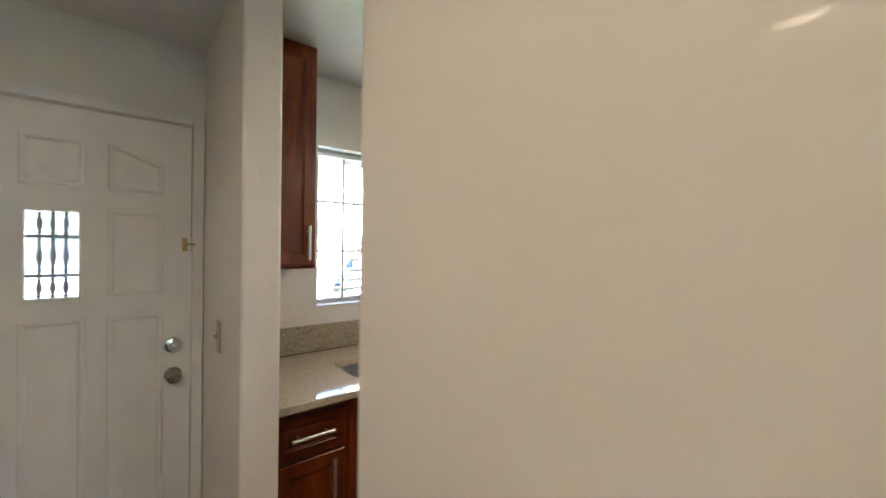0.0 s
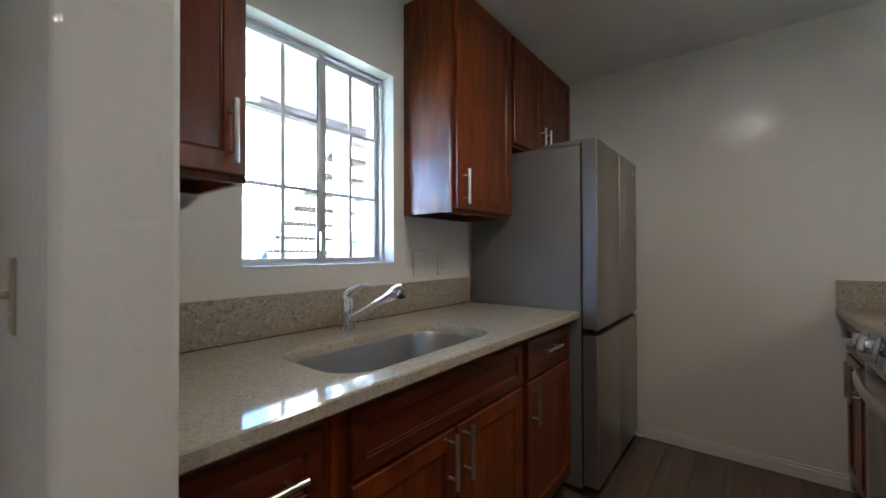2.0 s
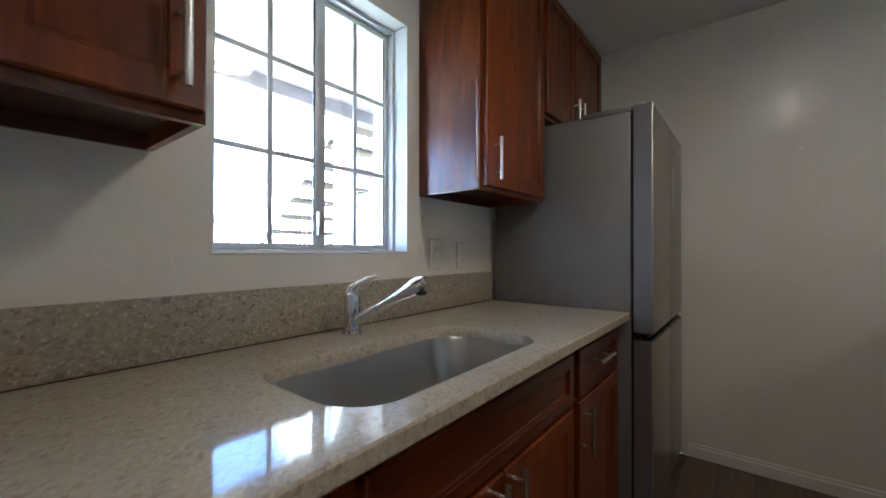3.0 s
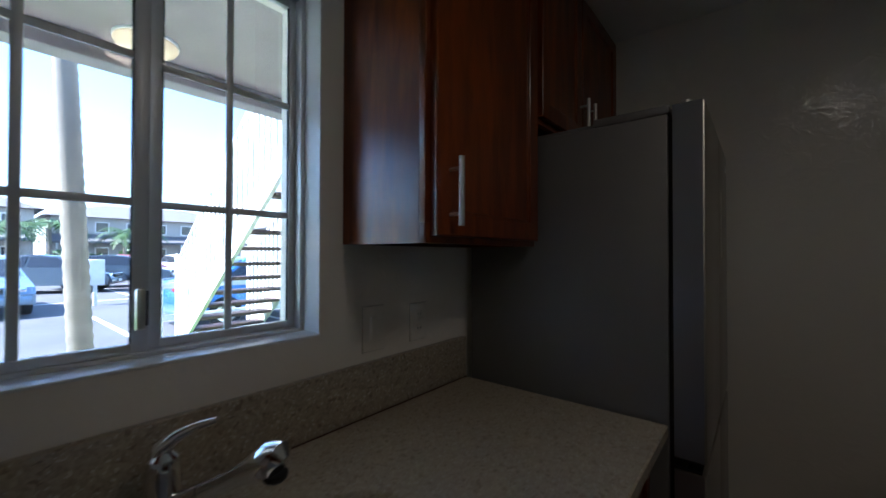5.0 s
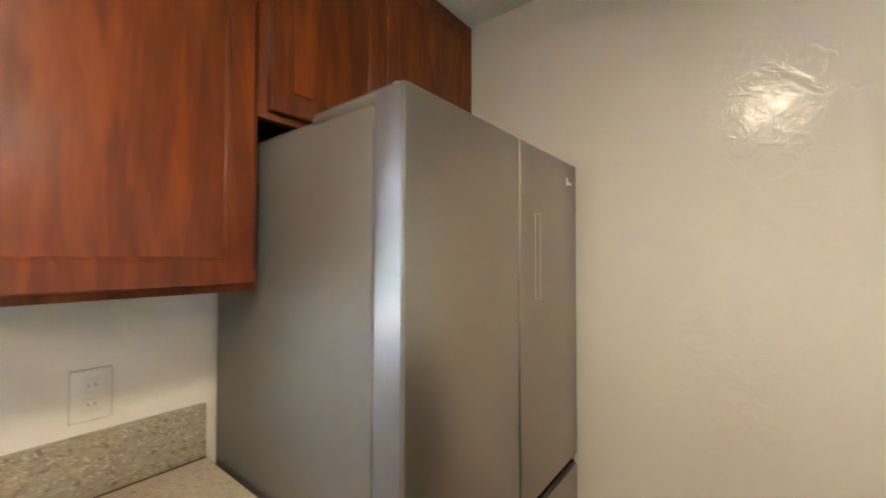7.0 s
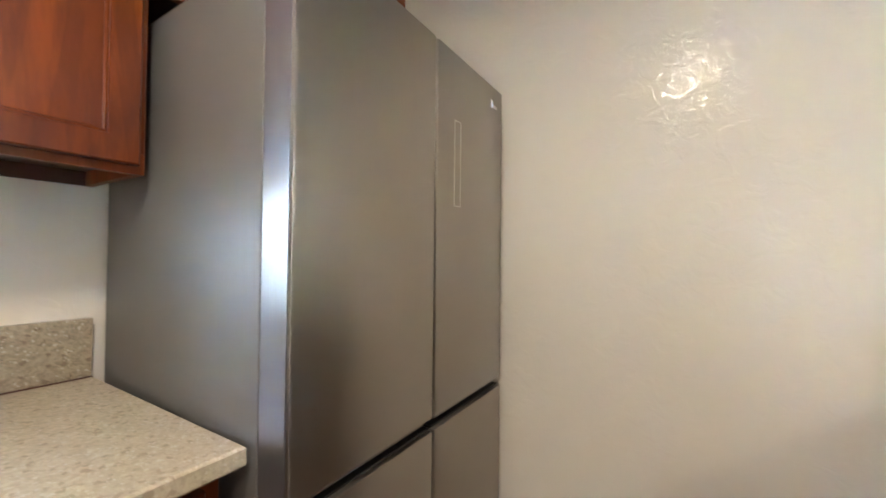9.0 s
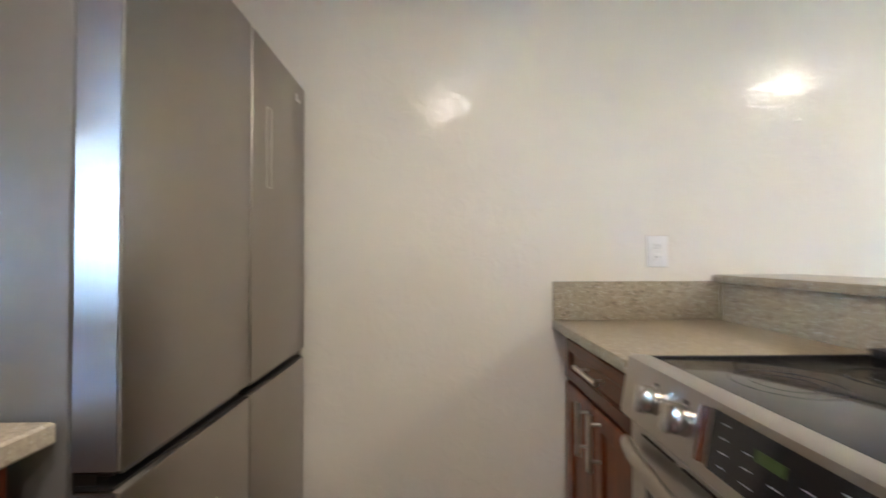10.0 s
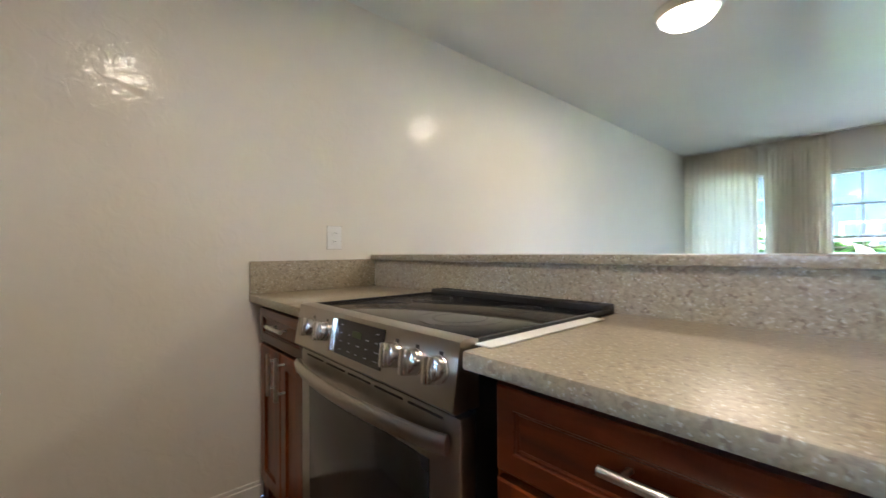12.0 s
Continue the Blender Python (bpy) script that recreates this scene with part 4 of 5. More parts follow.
    part("gap_filler", boxes((x0 - 0.040, x0 + 0.002, 0.12, 0.560, 0.9145, 0.9185), r=0.0015), M_WHITE_P, r, "pale silicone gap strip")
    for fx in (x0 + 0.05, x1 - 0.05):
        for fy in (0.05, 0.5):
            bm = bmesh.new()
            tube(bm, (fx, fy, 0), (fx, fy, 0.032), 0.018, n=12)
            part("foot", bm, M_BLACK, r)
    return r


range_cooker()


# ---- wall plates ----
def wall_plate(kind, place, facing, w, h, label, material):
    """A cover plate; facing: degrees to turn from looking along -y."""
    p = thing("power_outlet" if kind == "outlet" else "light_switch" if kind == "switch" else "blank_plate", place, label, "outlet" if kind == "outlet" else "switch" if kind == "switch" else "plate")
    p.rotation_euler = (0, 0, radians(facing))

    def add(name, bm, m, label=""):
        o = part(name, bm, m, None, label)
        o.parent = p
        return o

    # grey backing 1 mm wider than the plate, painted as its shadow outline
    add("seam", boxes((-w / 2 - 0.0012, w / 2 + 0.0012, -0.0012, 0.0005, -h / 2 - 0.0012, h / 2 + 0.0012)), M_PLATE_SHADOW)
    add("plate", boxes((-w / 2, w / 2, -0.005, 0.001, -h / 2, h / 2), r=0.002), material)
    if kind == "outlet":
        for z in (-0.022, 0.022):
            s = add("socket", boxes((-0.016, 0.016, -0.0075, -0.004, z - 0.014, z + 0.014), r=0.003), material)
            for x in (-0.006, 0.006):
                o = part("slot", boxes((x - 0.001, x + 0.001, -0.0078, -0.007, z - 0.003, z + 0.005)), M_GAP)
                o.parent = s
        bm = bmesh.new()
        lathe(bm, (0, -0.005, 0), [(0.003, 0.0), (0.003, -0.001), (0.001, -0.0015)], 10, "Y")
        add("screw", bm, M_NICKEL)
    elif kind == "switch":
        add("toggle", boxes((-0.005, 0.005, -0.018, -0.004, -0.004, 0.008), r=0.002), material)
        for z in (-0.03, 0.03):
            bm = bmesh.new()
            lathe(bm, (0, -0.005, z), [(0.003, 0.0), (0.003, -0.001), (0.001, -0.0015)], 10, "Y")
            add("screw", bm, M_NICKEL)
    else:
        add("cover", boxes((-0.017, 0.017, -0.007, -0.004, -0.033, 0.033), r=0.002), material)
    return p


wall_plate("blank", (1.838, NORTH, 1.150), 0, 0.079, 0.127, "cream painted cover plate above the worktop", M_PLATE)
wall_plate("outlet", (2.026, NORTH, 1.146), 0, 0.074, 0.118, "cream painted outlet above the worktop", M_PLATE)
wall_plate("outlet", (EAST, 0.198, 1.173), -90, 0.078, 0.118, "white outlet on the wall above the side splash", M_WHITE_P)
wall_plate("switch", (0.414, 1.887, 1.140), -90, 0.072, 0.120, "aged ivory toggle light switch beside the entry door", M_IVORY)


# ---- ceiling lamps ----
def ceiling_lamp(x, y, label):
    c = thing("ceiling_light", (x, y, H), label, "light", "flush ceiling lights")
    bm = bmesh.new()
    lathe(bm, (x, y, H), [(0.168, 0.0), (0.170, -0.012), (0.160, -0.034), (0.146, -0.044), (0.138, -0.040)], 40)
    part("ring", bm, M_NICKEL, c, "brushed nickel rim")
    bm = bmesh.new()
    lathe(bm, (x, y, H), [(0.138, -0.036), (0.135, -0.050), (0.118, -0.066), (0.078, -0.078), (0.02, -0.083)], 40)
    lens = part("lens", bm, M_BULB, c, "lit opal glass")
    lens.visible_shadow = False
    return c


ceiling_lamp(*KITCHEN_LAMP, "lit flush opal ceiling light in the kitchen")
ceiling_lamp(*ENTRY_LAMP, "lit flush opal ceiling light near the entry")
ceiling_lamp(*LIVING_LAMP, "lit flush opal ceiling light with nickel rim")


# ---- living room windows and curtains ----
def living_window(i, x0, x1, z0, z1, muntins, mids):
    w = thing("window_%d" % i, ((x0 + x1) / 2, SOUTH - 0.1, z0), "white framed living room window with thin bars", "window")
    w["kind"] = "structure"
    ya, yb = SOUTH - 0.12, SOUTH - 0.07
    part("window_frame", boxes((x0, x0 + 0.03, ya, yb, z0, z1), (x1 - 0.03, x1, ya, yb, z0, z1), (x0 + 0.03, x1 - 0.03, ya, yb, z0, z0 + 0.03), (x0 + 0.03, x1 - 0.03, ya, yb, z1 - 0.03, z1), r=0.002), M_ALU, w)
    g = part("pane", boxes((x0 + 0.02, x1 - 0.02, ya + 0.02, ya + 0.024, z0 + 0.02, z1 - 0.02)), M_GLASS, w, "clear glass", smooth=False)
    g.visible_shadow = False
    for z in muntins:
        part("muntin", boxes((x0 + 0.03, x1 - 0.03, ya + 0.025, ya + 0.036, z - 0.009, z + 0.009), r=0.002), M_ALU, w)
    for x in mids:
        part("muntin", boxes((x - 0.008, x + 0.008, ya + 0.026, ya + 0.035, z0 + 0.03, z1 - 0.03), r=0.002), M_ALU, w)
    part("window_sill", boxes((x0, x1, yb, SOUTH + 0.02, z0, z0 + 0.012), r=0.003), M_SILL, w)
    return w


living_window(2, *LW[0], (0.65, 0.925, 1.194, 1.466, 1.737), (2.67,))
living_window(3, *LW[1], (0.50, 0.87, 1.12, 1.237, 1.61), (1.43, 1.15, 0.62, 0.05))


def curtain(x0, x1, y, ztop, pitch, depth, label, seed):
    """Pleated drape, gathered tightly at its heading."""
    c = thing("curtain", ((x0 + x1) / 2, y, 0.05), label, "curtain", "living room curtains")
    rng = random.Random(seed)
    nx = max(24, int((x1 - x0) / 0.008))
    zs = [0.05, 0.6, 1.2, 1.7, 2.05, ztop - 0.20, ztop - 0.10, ztop]
    ph = [rng.uniform(-0.5, 0.5) for _ in range(8)]
    bm = bmesh.new()
    rows = []
    for z in zs:
        row = []
        k = 0.55 + 0.45 * (ztop - z) / ztop
        for i in range(nx + 1):
            x = x0 + (x1 - x0) * i / nx
            a = 2 * math.pi * (x - x0) / pitch
            w = math.sin(a + 0.6 * math.sin(a * 0.37 + ph[0]) + ph[1]) + 0.3 * math.sin(2.3 * a + ph[2])
            row.append(bm.verts.new((x, y + depth * k * w, z)))
        rows.append(row)
    for a, b in zip(rows, rows[1:]):
        for i in range(nx):
            bm.faces.new((a[i], a[i + 1], b[i + 1], b[i]))
    cl = part("cloth", bm, M_CURTAIN, c)
    so = cl.modifiers.new("thickness", "SOLIDIFY")
    so.thickness = 0.0015
    return c


curtain(2.325, 3.150, SOUTH + 0.07, 2.42, 0.085, 0.020, "sheer cream pleated curtain glowing over the window", 1)
curtain(1.850, 2.262, SOUTH + 0.09, 2.42, 0.060, 0.020, "cream pleated curtain drawn between two windows", 2)
curtain(1.672, 1.845, SOUTH + 0.08, 2.41, 0.055, 0.020, "sheer cream curtain at the edge of the window", 3)
curtain(-0.92, -0.52, SOUTH + 0.08, 2.41, 0.055, 0.020, "cream pleated curtain drawn beside the window", 4)
rod = thing("curtain_track", (1.6, SOUTH + 0.08, 2.425), "slim white ceiling curtain track", "curtain track")
part("rail", boxes((-0.95, EAST - 0.005, SOUTH + 0.055, SOUTH + 0.105, 2.424, 2.4428), r=0.003), M_TRIM, rod)


# ---- outside ----
G = -0.13
structure("ground", boxes((-600, 600, -600, 600, G - 0.3, G)), M_ASPHALT, "grey asphalt parking lot with bright sun")
structure("pavement", boxes((-14, 14, NORTH + T, 4.6, G, -0.02), r=0.01), M_CONCRETE, "pale concrete walkway outside the kitchen")
structure("ground_lawn", boxes((-30, 30, 4.6, 8.75, G, -0.085)), M_GRASS, "strip of green lawn beside the stairs")
structure("kerb", boxes((-30, 30, 8.75, 8.90, G, -0.02), r=0.015), M_CONCRETE, "low pale concrete kerb")
structure("pavement_south", boxes((-8, 12, -8.2, SOUTH - 0.2, G, -0.02), r=0.01), M_CONCRETE, "pale concrete patio")
structure("ground_lawn", boxes((-30, 30, -30, -8.2, G, -0.085)), M_GRASS, "green lawn behind the patio")
structure("ceiling_porch", boxes((-14, 14, NORTH + T, 4.12, 2.45, 2.60)), M_PORCH, "taupe textured porch ceiling")
structure("porch_beam", boxes((-14, 14, 4.00, 4.12, 2.335, 2.449), (-14, 14, 3.985, 4.0, 2.335, 2.365), r=0.004), M_BEAM, "mauve painted porch edge beam")
structure("upper_gallery", boxes((-14, 14, NORTH + T, 4.20, 2.601, 2.70), r=0.01), M_CONCRETE, "concrete upper gallery floor")
structure("roof", boxes((WEST - 0.3, EAST + 0.3, SOUTH - 0.5, NORTH + T, 2.601, 2.75)), M_ROOF, "flat grey roof over the dwelling")
# out-of-view slab, added to cut daylight through the living room windows
structure("ceiling_patio", boxes((WEST - 0.3, EAST + 0.3, -7.9, SOUTH - 0.5, 2.46, 2.60)), M_PORCH, "unseen taupe slab added to shade the back patio")
structure("porch_column", boxes((2.64, 2.76, 3.99, 4.11, -0.02, 2.335), r=0.008), M_STUCCO, "white square porch column")

rng = random.Random(11)
bm = bmesh.new()
for _ in range(2600):
    x, y = rng.uniform(0.5, 7.0), rng.uniform(5.5, 8.7)
    h, a = rng.uniform(0.03, 0.08), rng.uniform(0, 6.28)
    dx, dy = math.cos(a) * 0.008, math.sin(a) * 0.008
    lx, ly = rng.uniform(-0.02, 0.02), rng.uniform(-0.02, 0.02)
    bm.faces.new([bm.verts.new(p) for p in ((x - dx, y - dy, -0.09), (x + dx, y + dy, -0.09), (x + lx, y + ly, -0.085 + h))])
tagged(part("grass", bm, M_GRASS, smooth=False), "short green lawn grass blades", "grass", kind="stuff")

for i in range(7):
    x = -2.45 + i * 2.7
    bm = boxes((x, x + 0.10, 9.4, 13.6, G, G + 0.004))
    structure("road_line", bm, M_LINE, "white painted parking bay line")
for i in range(9):
    x = -6.0 + i * 2.7
    structure("road_line", boxes((x, x + 0.10, 19.0, 23.5, G, G + 0.004)), M_LINE, "white painted parking bay line")
structure("road_line", boxes((-8, 12, 17.6, 17.72, G, G + 0.004)), M_LINE, "white painted parking lot line")


def porch_lamp():
    x, y, z = 1.665, 3.835, 2.45
    c = thing("porch_light", (x, y, z), "round shallow opal porch ceiling light", "light")
    bm = bmesh.new()
    lathe(bm, (x, y, z), [(0.138, 0.0), (0.140, -0.012), (0.132, -0.018)], 40)
    part("base", bm, M_WHITE_P, c)
    bm = bmesh.new()
    lathe(bm, (x, y, z), [(0.134, -0.014), (0.137, -0.024), (0.126, -0.042), (0.100, -0.056), (0.055, -0.066), (0.01, -0.069)], 40)
    part("lens", bm, M_PORCHLENS, c, "warm opal glass")
    return c


porch_lamp()


def staircase():
    s = thing("staircase", (3.6, 8.4, G), "white timber outdoor staircase with open brown treads", "staircase")
    def low(y):
        return 1.31 + 0.765 * (6.30 - y)
    for x in (3.10, 4.14):
        bm = bmesh.new()
        vs = []
        for dx in (0.0, 0.05):
            for y, dz in ((8.16, 0.0), (4.25, 0.0), (4.25, 0.32), (8.16, 0.32)):
                vs.append(bm.verts.new((x + dx, y, max(low(y) + dz, G))))
        for q in ((0, 1, 2, 3), (7, 6, 5, 4), (0, 1, 5, 4), (1, 2, 6, 5), (2, 3, 7, 6), (3, 0, 4, 7)):
            bm.faces.new([vs[i] for i in q])
        part("stringer", bm, M_STUCCO, s, "white painted stringer", smooth=False)
        bm = bmesh.new()
        tube(bm, (x + 0.025, 8.14, low(8.14) + 1.38), (x + 0.025, 4.25, low(4.25) + 1.38), 0.035, n=10)
        part("handrail", bm, M_STUCCO, s, "white handrail")
        for i in range(30):
            y = 8.06 - i * 0.130
            part("baluster", boxes((x + 0.008, x + 0.042, y - 0.036, y + 0.036, low(y) + 0.28, low(y) + 1.37)), M_STUCCO, s, smooth=False)
        part("newel_post", boxes((x - 0.02, x + 0.07, 8.11, 8.20, G, 1.36), r=0.006), M_STUCCO, s)
    n = 14
    for i in range(n):
        y = 8.00 - i * 0.25
        z = low(y) + 0.10
        part("tread", boxes((3.15, 4.14, y - 0.14, y + 0.14, z - 0.045, z), r=0.005), M_TREAD, s, "brown painted tread")
    return s


staircase()
fence = thing("railing", (3.1, 9.05, G), "white timber railing post beside the stairs", "railing")
part("post", boxes((3.06, 3.15, 9.00, 9.09, G, 0.95), r=0.006), M_STUCCO, fence)
part("rail", boxes((3.15, 5.2, 9.03, 9.06, 0.78, 0.88), r=0.004), M_STUCCO, fence)
part("rail", boxes((3.15, 5.2, 9.03, 9.06, 0.25, 0.35), r=0.004), M_STUCCO, fence)


def palm(name_label, x, y, h, crown, trunk_r, fronds, seed, lean=None):
    """A tall ringed trunk under a crown of arching feathered fronds."""
    rng = random.Random(seed)
    p = thing("palm_tree", (x, y, G), name_label, "tree", "palm trees")
    bm = bmesh.new()
    n = max(24, int(h / 0.045))
    lean = lean or (rng.uniform(-0.03, 0.03), rng.uniform(-0.03, 0.03))
    pts, rad = [], []
    for i in range(n + 1):
        u = i / n
        pts.append((x + lean[0] * u * h, y + lean[1] * u * h, G + u * h))
        rad.append(trunk_r * (1.25 - 0.5 * u) * (1.0 + (0.07 if i % 2 else -0.04)) * (1.25 if i == 0 else 1.0))
    sweep(bm, pts, rad, 12)
    part("trunk", bm, M_BARK, p, "ringed grey trunk")
    bm = bmesh.new()
    top = Vector(pts[-1])
    for k in range(fronds):
        a = 2 * math.pi * k / fronds + rng.uniform(-0.2, 0.2)
        up = rng.uniform(-0.15, 0.9)
        d = Vector((math.cos(a), math.sin(a), 0))
        side = Vector((-d.y, d.x, 0))
        prev = None
        steps = 12
        for i in range(steps + 1):
            u = i / steps
            c = top + d * (crown * u) + Vector((0, 0, crown * (up * u - (0.55 + 0.5 * up) * u * u * 1.15)))
            if prev is not None and i > 1:
                ln = crown * 0.26 * math.sin(math.pi * min(1, 0.12 + u * 0.85)) + 0.02
                for sg in (-1, 1):
                    tip = c + side * sg * ln * rng.uniform(0.85, 1.1) + d * ln * 0.5 - Vector((0, 0, ln * rng.uniform(0.3, 0.6)))
                    bm.faces.new([bm.verts.new(q) for q in (prev, prev.lerp(c, 0.72), tip)])
            if prev is not None:
                w = side * (0.012 * (1.2 - u))
                bm.faces.new([bm.verts.new(q) for q in (prev - w, prev + w, c + w, c - w)])
            prev = c
    part("crown", bm, M_LEAF, p, "arching green fronds", smooth=False)
    return p


palm("tall palm with a pale ringed trunk on the lawn", 1.69, 5.40, 9.5, 2.6, 0.063, 16, 1, (-0.05, 0.0))
for i, (x, y, h, cr) in enumerate(((2.5, 33.0, 3.0, 1.9), (4.3, 34.0, 3.3, 2.0), (7.6, 33.5, 2.9, 1.8), (0.2, 36.0, 3.2, 1.9), (9.2, 36.0, 3.0, 1.9), (-3.5, 35.0, 3.4, 2.0))):
    palm("small green palm standing before the far houses", x, y, h, cr, 0.10, 14, 20 + i)


def shrub(x, y, r, h, seed, label):
    rng = random.Random(seed)
    s = thing("shrub", (x, y, G), label, "shrub", "garden shrubs")
    bm = bmesh.new()
    for _ in range(420):
        v = Vector((rng.gauss(0, 1), rng.gauss(0, 1), rng.gauss(0, 1))).normalized() * (rng.uniform(0.35, 1.0) ** 0.5)
        c = Vector((x + v.x * r, y + v.y * r, G + h * 0.5 + v.z * h * 0.5))
        e = Vector((rng.gauss(0, 1), rng.gauss(0, 1), rng.gauss(0, 1))).normalized()
        f = e.orthogonal().normalized() * rng.uniform(0.08, 0.16)
        e = e * rng.uniform(0.12, 0.24)
        bm.faces.new([bm.verts.new(q) for q in (c - e, c + f, c + e, c - f)])
    part("foliage", bm, M_LEAF, s, smooth=False)
    bm = bmesh.new()
    tube(bm, (x, y, G), (x, y, G + h * 0.5), 0.05, 0.02, 8)
    part("stem", bm, M_BARK, s)
    return s


for i, (x, y, r, h) in enumerate(((6.3, 34.0, 1.0, 1.5), (3.4, 35.5, 0.9, 1.3), (0.9, 34.5, 1.1, 1.4), (8.6, 34.5, 1.3, 2.0), (5.2, 36.5, 1.2, 1.8))):
    shrub(x, y, r, h, 40 + i, "green rounded shrub before the far houses")


def car(paint, label):
    """A saloon car standing at the origin, nose along -y."""
    c = thing("car", (0, 0, 0), label, "car", "parked cars")
    side = [(-2.15, 0.30), (-2.20, 0.55), (-2.10, 0.72), (-1.25, 0.90), (-0.55, 1.36), (0.10, 1.45), (0.85, 1.40), (1.55, 1.00), (2.10, 0.95), (2.20, 0.70), (2.15, 0.32)]
    bm = bmesh.new()
    rings = []
    for u in (-1.0, -0.93, 0.93, 1.0):
        k = 0.94 if abs(u) == 1.0 else 1.0
        ring = []
        for y, z in side:
            nar = 0.86 - 0.20 * max(0.0, (z - 0.9) / 0.55)
            ring.append(bm.verts.new((u * nar, y * (0.98 if k < 1 else 1), 0.30 + (z - 0.30) * (0.97 if k < 1 else 1))))
        rings.append(ring)
    n = len(side)
    for a, b in zip(rings, rings[1:]):
        for i in range(n):
            bm.faces.new((a[i], a[(i + 1) % n], b[(i + 1) % n], b[i]))
    bm.faces.new(rings[0])
    bm.faces.new(list(reversed(rings[-1])))
    part("body", bm, paint, c)

    def quad(name, pts, label):
        bm = bmesh.new()
        q = [Vector(p) for p in pts]
        nn = (q[1] - q[0]).cross(q[2] - q[0]).normalized() * 0.012
        a = [bm.verts.new(p + nn) for p in q]
        b = [bm.verts.new(p - nn) for p in q]
        bm.faces.new(a)
        bm.faces.new(list(reversed(b)))
        for i in range(4):
            bm.faces.new((a[i], a[(i + 1) % 4], b[(i + 1) % 4], b[i]))
        return part(name, bm, M_DARKGLASS, c, label, smooth=False)

    quad("windscreen", ((-0.72, -1.18, 0.945), (0.72, -1.18, 0.945), (0.60, -0.60, 1.33), (-0.60, -0.60, 1.33)), "dark windscreen")
    quad("rear_window", ((0.70, 1.50, 1.04), (-0.70, 1.50, 1.04), (-0.60, 0.92, 1.365), (0.60, 0.92, 1.365)), "dark rear window")
    for s in (-1, 1):
        quad("side_window", ((s * 0.815, -1.0, 0.96), (s * 0.815, 0.25, 0.99), (s * 0.705, 0.20, 1.37), (s * 0.72, -0.50, 1.33)), "dark side window")
        quad("side_window", ((s * 0.815, 0.32, 0.99), (s * 0.80, 1.30, 1.03), (s * 0.715, 0.85, 1.34), (s * 0.705, 0.28, 1.37)), "dark side window")
        part("headlight", boxes((s * 0.55 - 0.16, s * 0.55 + 0.16, -2.17, -2.06, 0.60, 0.73), r=0.03), M_CHROME, c, "clear headlight")
        part("tail_light", boxes((s * 0.60 - 0.14, s * 0.60 + 0.14, 2.08, 2.17, 0.72, 0.88), r=0.02), M_CAR_C, c, "red tail light")
        for wy in (-1.36, 1.34):
            bm = bmesh.new()
            lathe(bm, (s * 0.80, wy, 0.32), [(0.20, -0.09), (0.30, -0.09), (0.32, -0.06), (0.32, 0.06), (0.30, 0.09), (0.20, 0.09)], 24, "X")
            w = part("wheel", bm, M_TYRE, c, "black tyre")
            bm = bmesh.new()
            lathe(bm, (s * 0.80, wy, 0.32), [(0.06, s * 0.096), (0.10, s * 0.085), (0.19, s * 0.098), (0.20, s * 0.07)], 20, "X")
            part("rim", bm, M_NICKEL, w, "silver rim")
    part("bumper", boxes((-0.80, 0.80, -2.24, -2.05, 0.32, 0.52), r=0.05), paint, c)
    part("grille", boxes((-0.34, 0.34, -2.215, -2.12, 0.58, 0.70), r=0.02), M_BLACK, c)
    part("number_plate", boxes((-0.15, 0.15, -2.255, -2.235, 0.40, 0.49), r=0.004), M_WHITE_P, c, "pale number plate")
    return c


def park(paint, label, x, y, turn):
    c = car(paint, label)
    c.matrix_basis = pose(x, y, G, 0, 0, turn)


park(M_CAR_A, "silver-blue saloon car parked nose towards the walkway", 1.15, 16.7, 4)
park(M_CAR_B, "dark grey car parked beyond the white lines", 3.1, 22.6, 62)
park(M_CAR_B, "dark grey car parked in the far row", 5.4, 24.2, 70)
park(M_CAR_E, "white car parked in the far row", 0.4, 29.0, 20)
park(M_CAR_C, "red car parked in the far row", 7.2, 29.5, 15)
park(M_CAR_D, "bright blue car parked beyond the stairs", 5.75, 10.6, 90)
park(M_CAR_E, "white car parked before the far houses", 9.6, 29.0, 5)

sign = thing("sign_post", (3.47, 16.3, G), "white sign box on a post in the lot", "sign")
bm = bmesh.new()
tube(bm, (3.47, 16.3, G), (3.47, 16.3, 0.6), 0.05, n=10)
part("post", bm, M_STUCCO, sign)
part("box", boxes((3.27, 3.67, 16.20, 16.42, 0.45, 1.20), r=0.02), M_STUCCO, sign)

wf = thing("picket_fence", (6.6, 31.5, G), "low white picket fence before the houses", "fence")
for z in (0.35, 0.95):
    part("rail", boxes((3.5, 10.5, 31.53, 31.57, z, z + 0.08)), M_STUCCO, wf, smooth=False)
for i in range(47):
    x = 3.5 + i * 0.15
    part("picket", boxes((x, x + 0.10, 31.49, 31.53, G, 1.15)), M_STUCCO, wf, smooth=False)


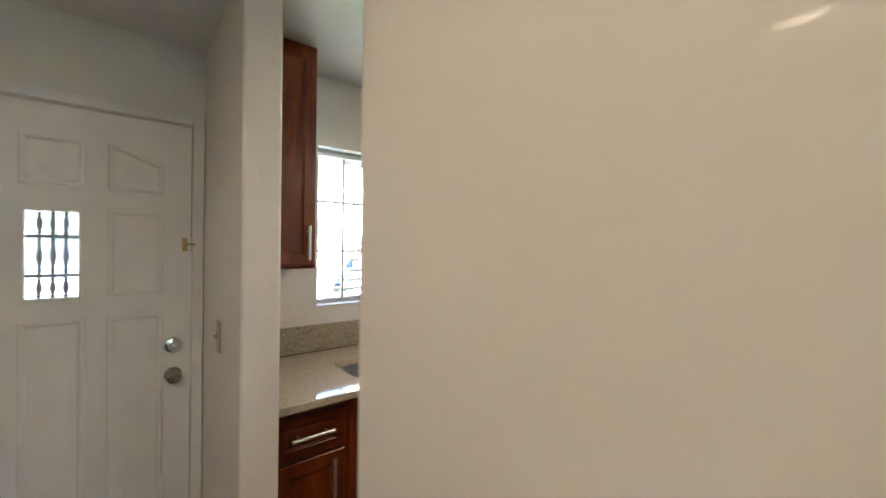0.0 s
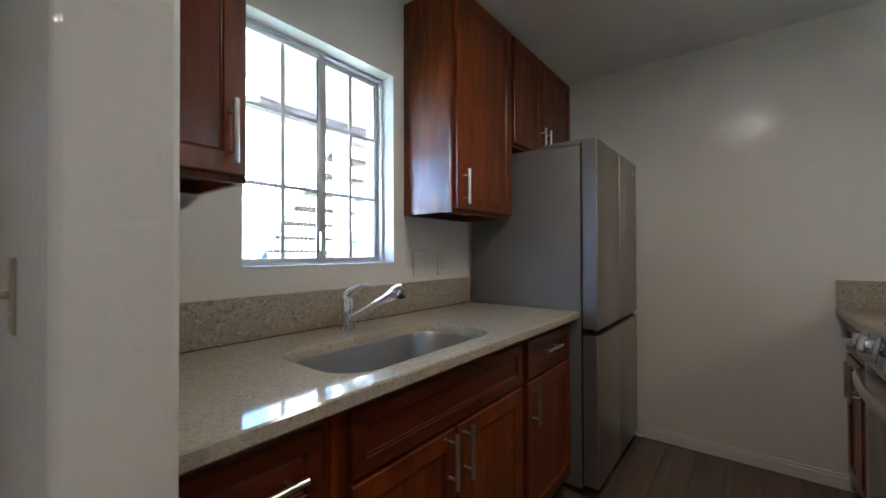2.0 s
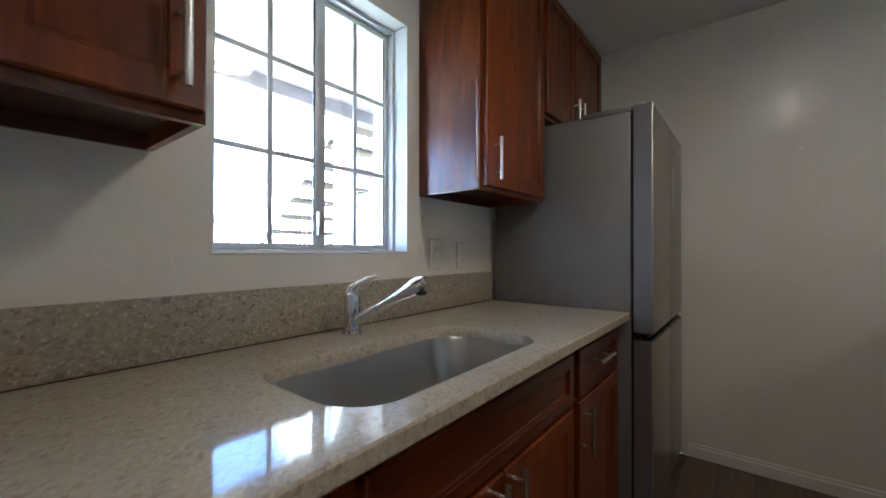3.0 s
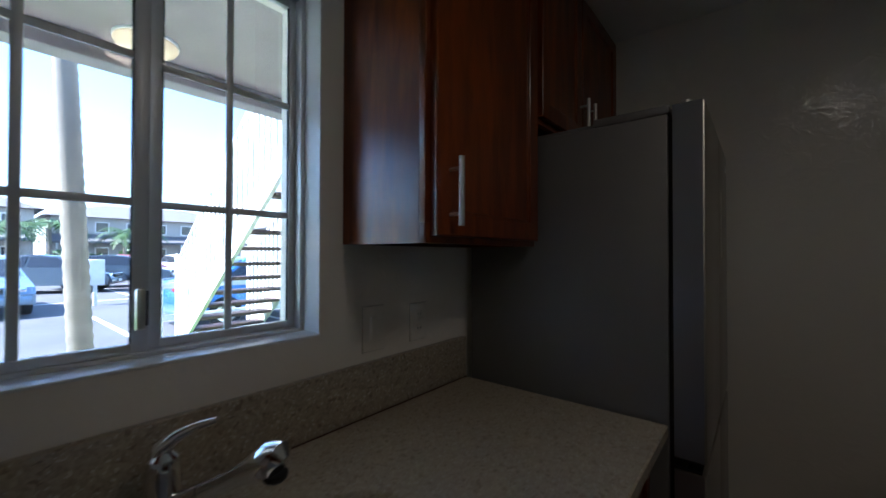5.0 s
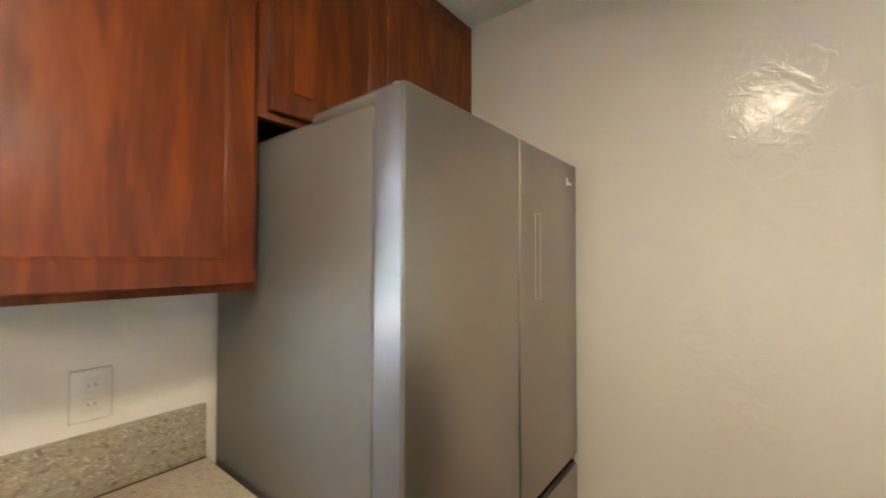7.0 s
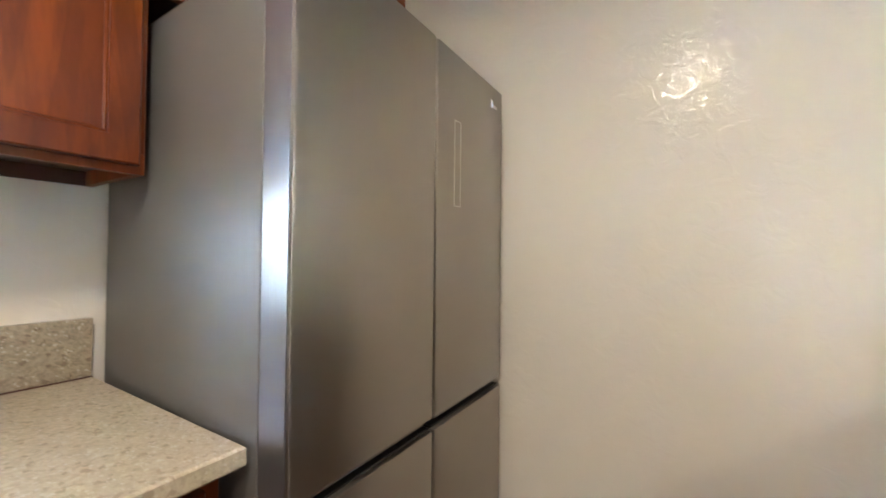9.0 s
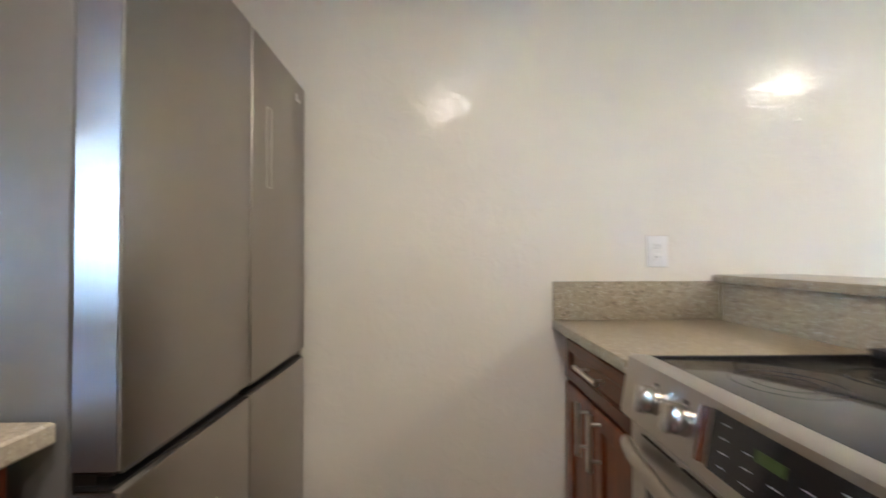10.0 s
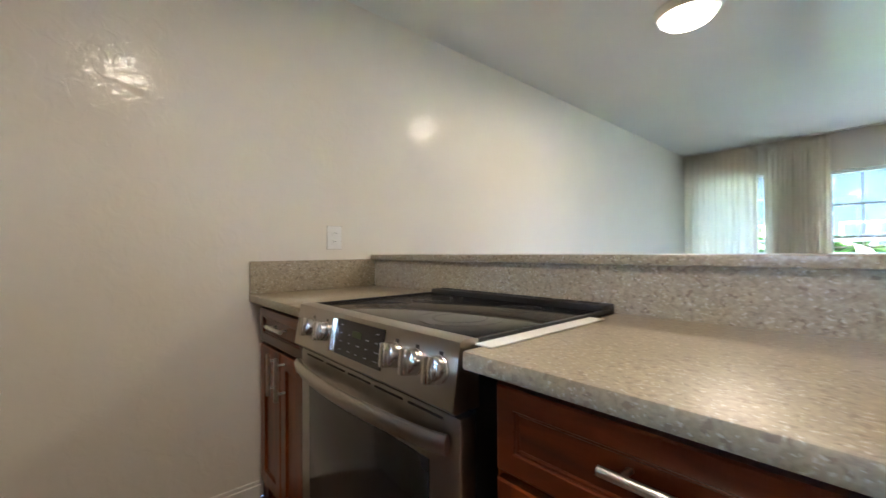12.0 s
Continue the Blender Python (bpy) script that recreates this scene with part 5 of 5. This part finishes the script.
def house(x, y, w, d, eave, ridge, label):
    """Two-storey house: walls, hipped roof with a porch roof below, doors and windows facing -y."""
    h = thing("house", (x, y, G), label, "house", "far houses")
    part("wall", boxes((x - w / 2, x + w / 2, y, y + d, G, eave)), M_HOUSE, h, smooth=False)
    bm = bmesh.new()
    o = 0.6
    a = [bm.verts.new(p) for p in ((x - w / 2 - o, y - o, eave), (x + w / 2 + o, y - o, eave), (x + w / 2 + o, y + d + o, eave), (x - w / 2 - o, y + d + o, eave))]
    b = [bm.verts.new(p) for p in ((x - w / 2 + d / 2, y + d / 2, ridge), (x + w / 2 - d / 2, y + d / 2, ridge))]
    for q in ((a[0], a[1], b[1], b[0]), (a[1], a[2], b[1]), (a[2], a[3], b[0], b[1]), (a[3], a[0], b[0]), (a[3], a[2], a[1], a[0])):
        bm.faces.new(q)
    part("roof", bm, M_ROOF, h, "grey shingle roof", smooth=False)
    z0 = 2.55
    bm = bmesh.new()
    p = [bm.verts.new(q) for q in ((x - w / 2, y - 1.8, z0), (x + w / 2, y - 1.8, z0), (x + w / 2, y - 0.01, z0 + 0.7), (x - w / 2, y - 0.01, z0 + 0.7), (x - w / 2, y - 1.8, z0 - 0.2), (x + w / 2, y - 1.8, z0 - 0.2), (x + w / 2, y - 0.01, z0 - 0.2), (x - w / 2, y - 0.01, z0 - 0.2))]
    for q in ((0, 1, 2, 3), (7, 6, 5, 4), (0, 1, 5, 4), (1, 2, 6, 5), (2, 3, 7, 6), (3, 0, 4, 7)):
        bm.faces.new([p[i] for i in q])
    part("porch_roof", bm, M_ROOF, h, "dark porch roof", smooth=False)
    n = int(w / 2.4)
    for i in range(n):
        cx = x - w / 2 + w * (i + 0.5) / n
        for zc, hh in ((1.35, 1.2), (3.95, 1.1)):
            door = zc < 2 and i % 3 == 1
            z_lo, z_hi = (G, 2.0) if door else (zc - hh / 2, zc + hh / 2)
            wn = part("door" if door else "window", boxes((cx - 0.55, cx + 0.55, y - 0.06, y + 0.02, z_lo, z_hi)), M_STUCCO, h, smooth=False)
            part("pane", boxes((cx - 0.45, cx + 0.45, y - 0.075, y - 0.05, z_lo + (1.0 if door else 0.1), z_hi - 0.1)), M_DARKGLASS, wn, smooth=False)
        if i % 2 == 0:
            part("porch_post", boxes((cx - 1.0, cx - 0.88, y - 1.75, y - 1.63, G, z0 - 0.2)), M_STUCCO, h, smooth=False)
    return h


house(-3.0, 46.0, 15.0, 9.0, 4.9, 7.0, "pale two-storey house with grey hipped roof")
house(14.5, 52.0, 17.0, 9.0, 4.9, 6.6, "tan two-storey house with dark porch roof")
house(-22.0, 48.0, 16.0, 9.0, 4.9, 6.8, "tan two-storey house with grey roof")
house(36.0, 55.0, 17.0, 9.0, 4.9, 6.8, "tan two-storey house with grey roof")

# behind the living room
rl = thing("patio_railing", (1.0, -7.6, -0.02), "white patio railing with horizontal bars", "railing")
for i in range(6):
    x = -2.0 + i * 1.4
    part("post", boxes((x, x + 0.06, -7.63, -7.57, -0.02, 1.30), r=0.004), M_STUCCO, rl)
for z in (0.55, 0.78, 1.0, 1.22):
    part("bar", boxes((-2.0, 5.06, -7.615, -7.585, z, z + 0.045), r=0.004), M_STUCCO, rl)
house_b = thing("neighbour_building", (0, -19, G), "neighbouring building coloured a dark, shaded grey-blue", "building")
# the shade on this wall is in its base colour
part("wall", boxes((-14, 16, -24, -19, G, 4.2)), M_SLATE_SHADED, house_b, smooth=False)
part("roof", boxes((-14.5, 16.5, -24.5, -18.3, 4.2, 4.4)), M_ROOF, house_b, smooth=False)
for i in range(7):
    x = -10 + i * 3.6
    wn = part("window", boxes((x, x + 1.5, -19.0, -18.95, 0.9, 2.1)), M_STUCCO, house_b, smooth=False)
    part("pane", boxes((x + 0.08, x + 1.42, -18.96, -18.93, 0.98, 2.02)), M_DARKGLASS, wn, smooth=False)
for i, (x, r, h) in enumerate(((0.2, 0.9, 1.7), (1.9, 0.8, 1.5), (3.6, 1.0, 1.8), (-1.6, 1.0, 1.6))):
    shrub(x, -10.4, r, h, 70 + i, "green garden shrub behind the patio railing")


# ---- floor planks ----
def plank_floor():
    meshes = {}
    rng = random.Random(8)
    wid, length, gap = 0.152, 1.22, 0.0018
    y = -0.16
    row = 0
    while y < NORTH - 0.002:
        y1 = min(y + wid, NORTH - 0.002)
        x = -0.9 - rng.uniform(0, length)
        while x < EAST - 0.002:
            xa, xb = max(x, -0.9), min(x + length, EAST - 0.001)
            if xb - xa > 0.02:
                key = (round(xb - xa, 4), round(y1 - y, 4))
                if key not in meshes:
                    bm = boxes((-key[0] / 2 + gap / 2, key[0] / 2 - gap / 2, -key[1] / 2 + gap / 2, key[1] / 2 - gap / 2, -0.008, 0.0))
                    top = [e for e in bm.edges if all(v.co.z > -0.001 for v in e.verts)]
                    bmesh.ops.bevel(bm, geom=top, offset=0.0012, segments=1, affect="EDGES")
                    me = bpy.data.meshes.new("plank")
                    bm.to_mesh(me)
                    bm.free()
                    me.materials.append(M_FLOOR)
                    meshes[key] = me
                o = new("plank", meshes[key])
                o.location = ((xa + xb) / 2, (y + y1) / 2, 0)
                o.parent = floor
            x += length
        y = y1
        row += 1


plank_floor()
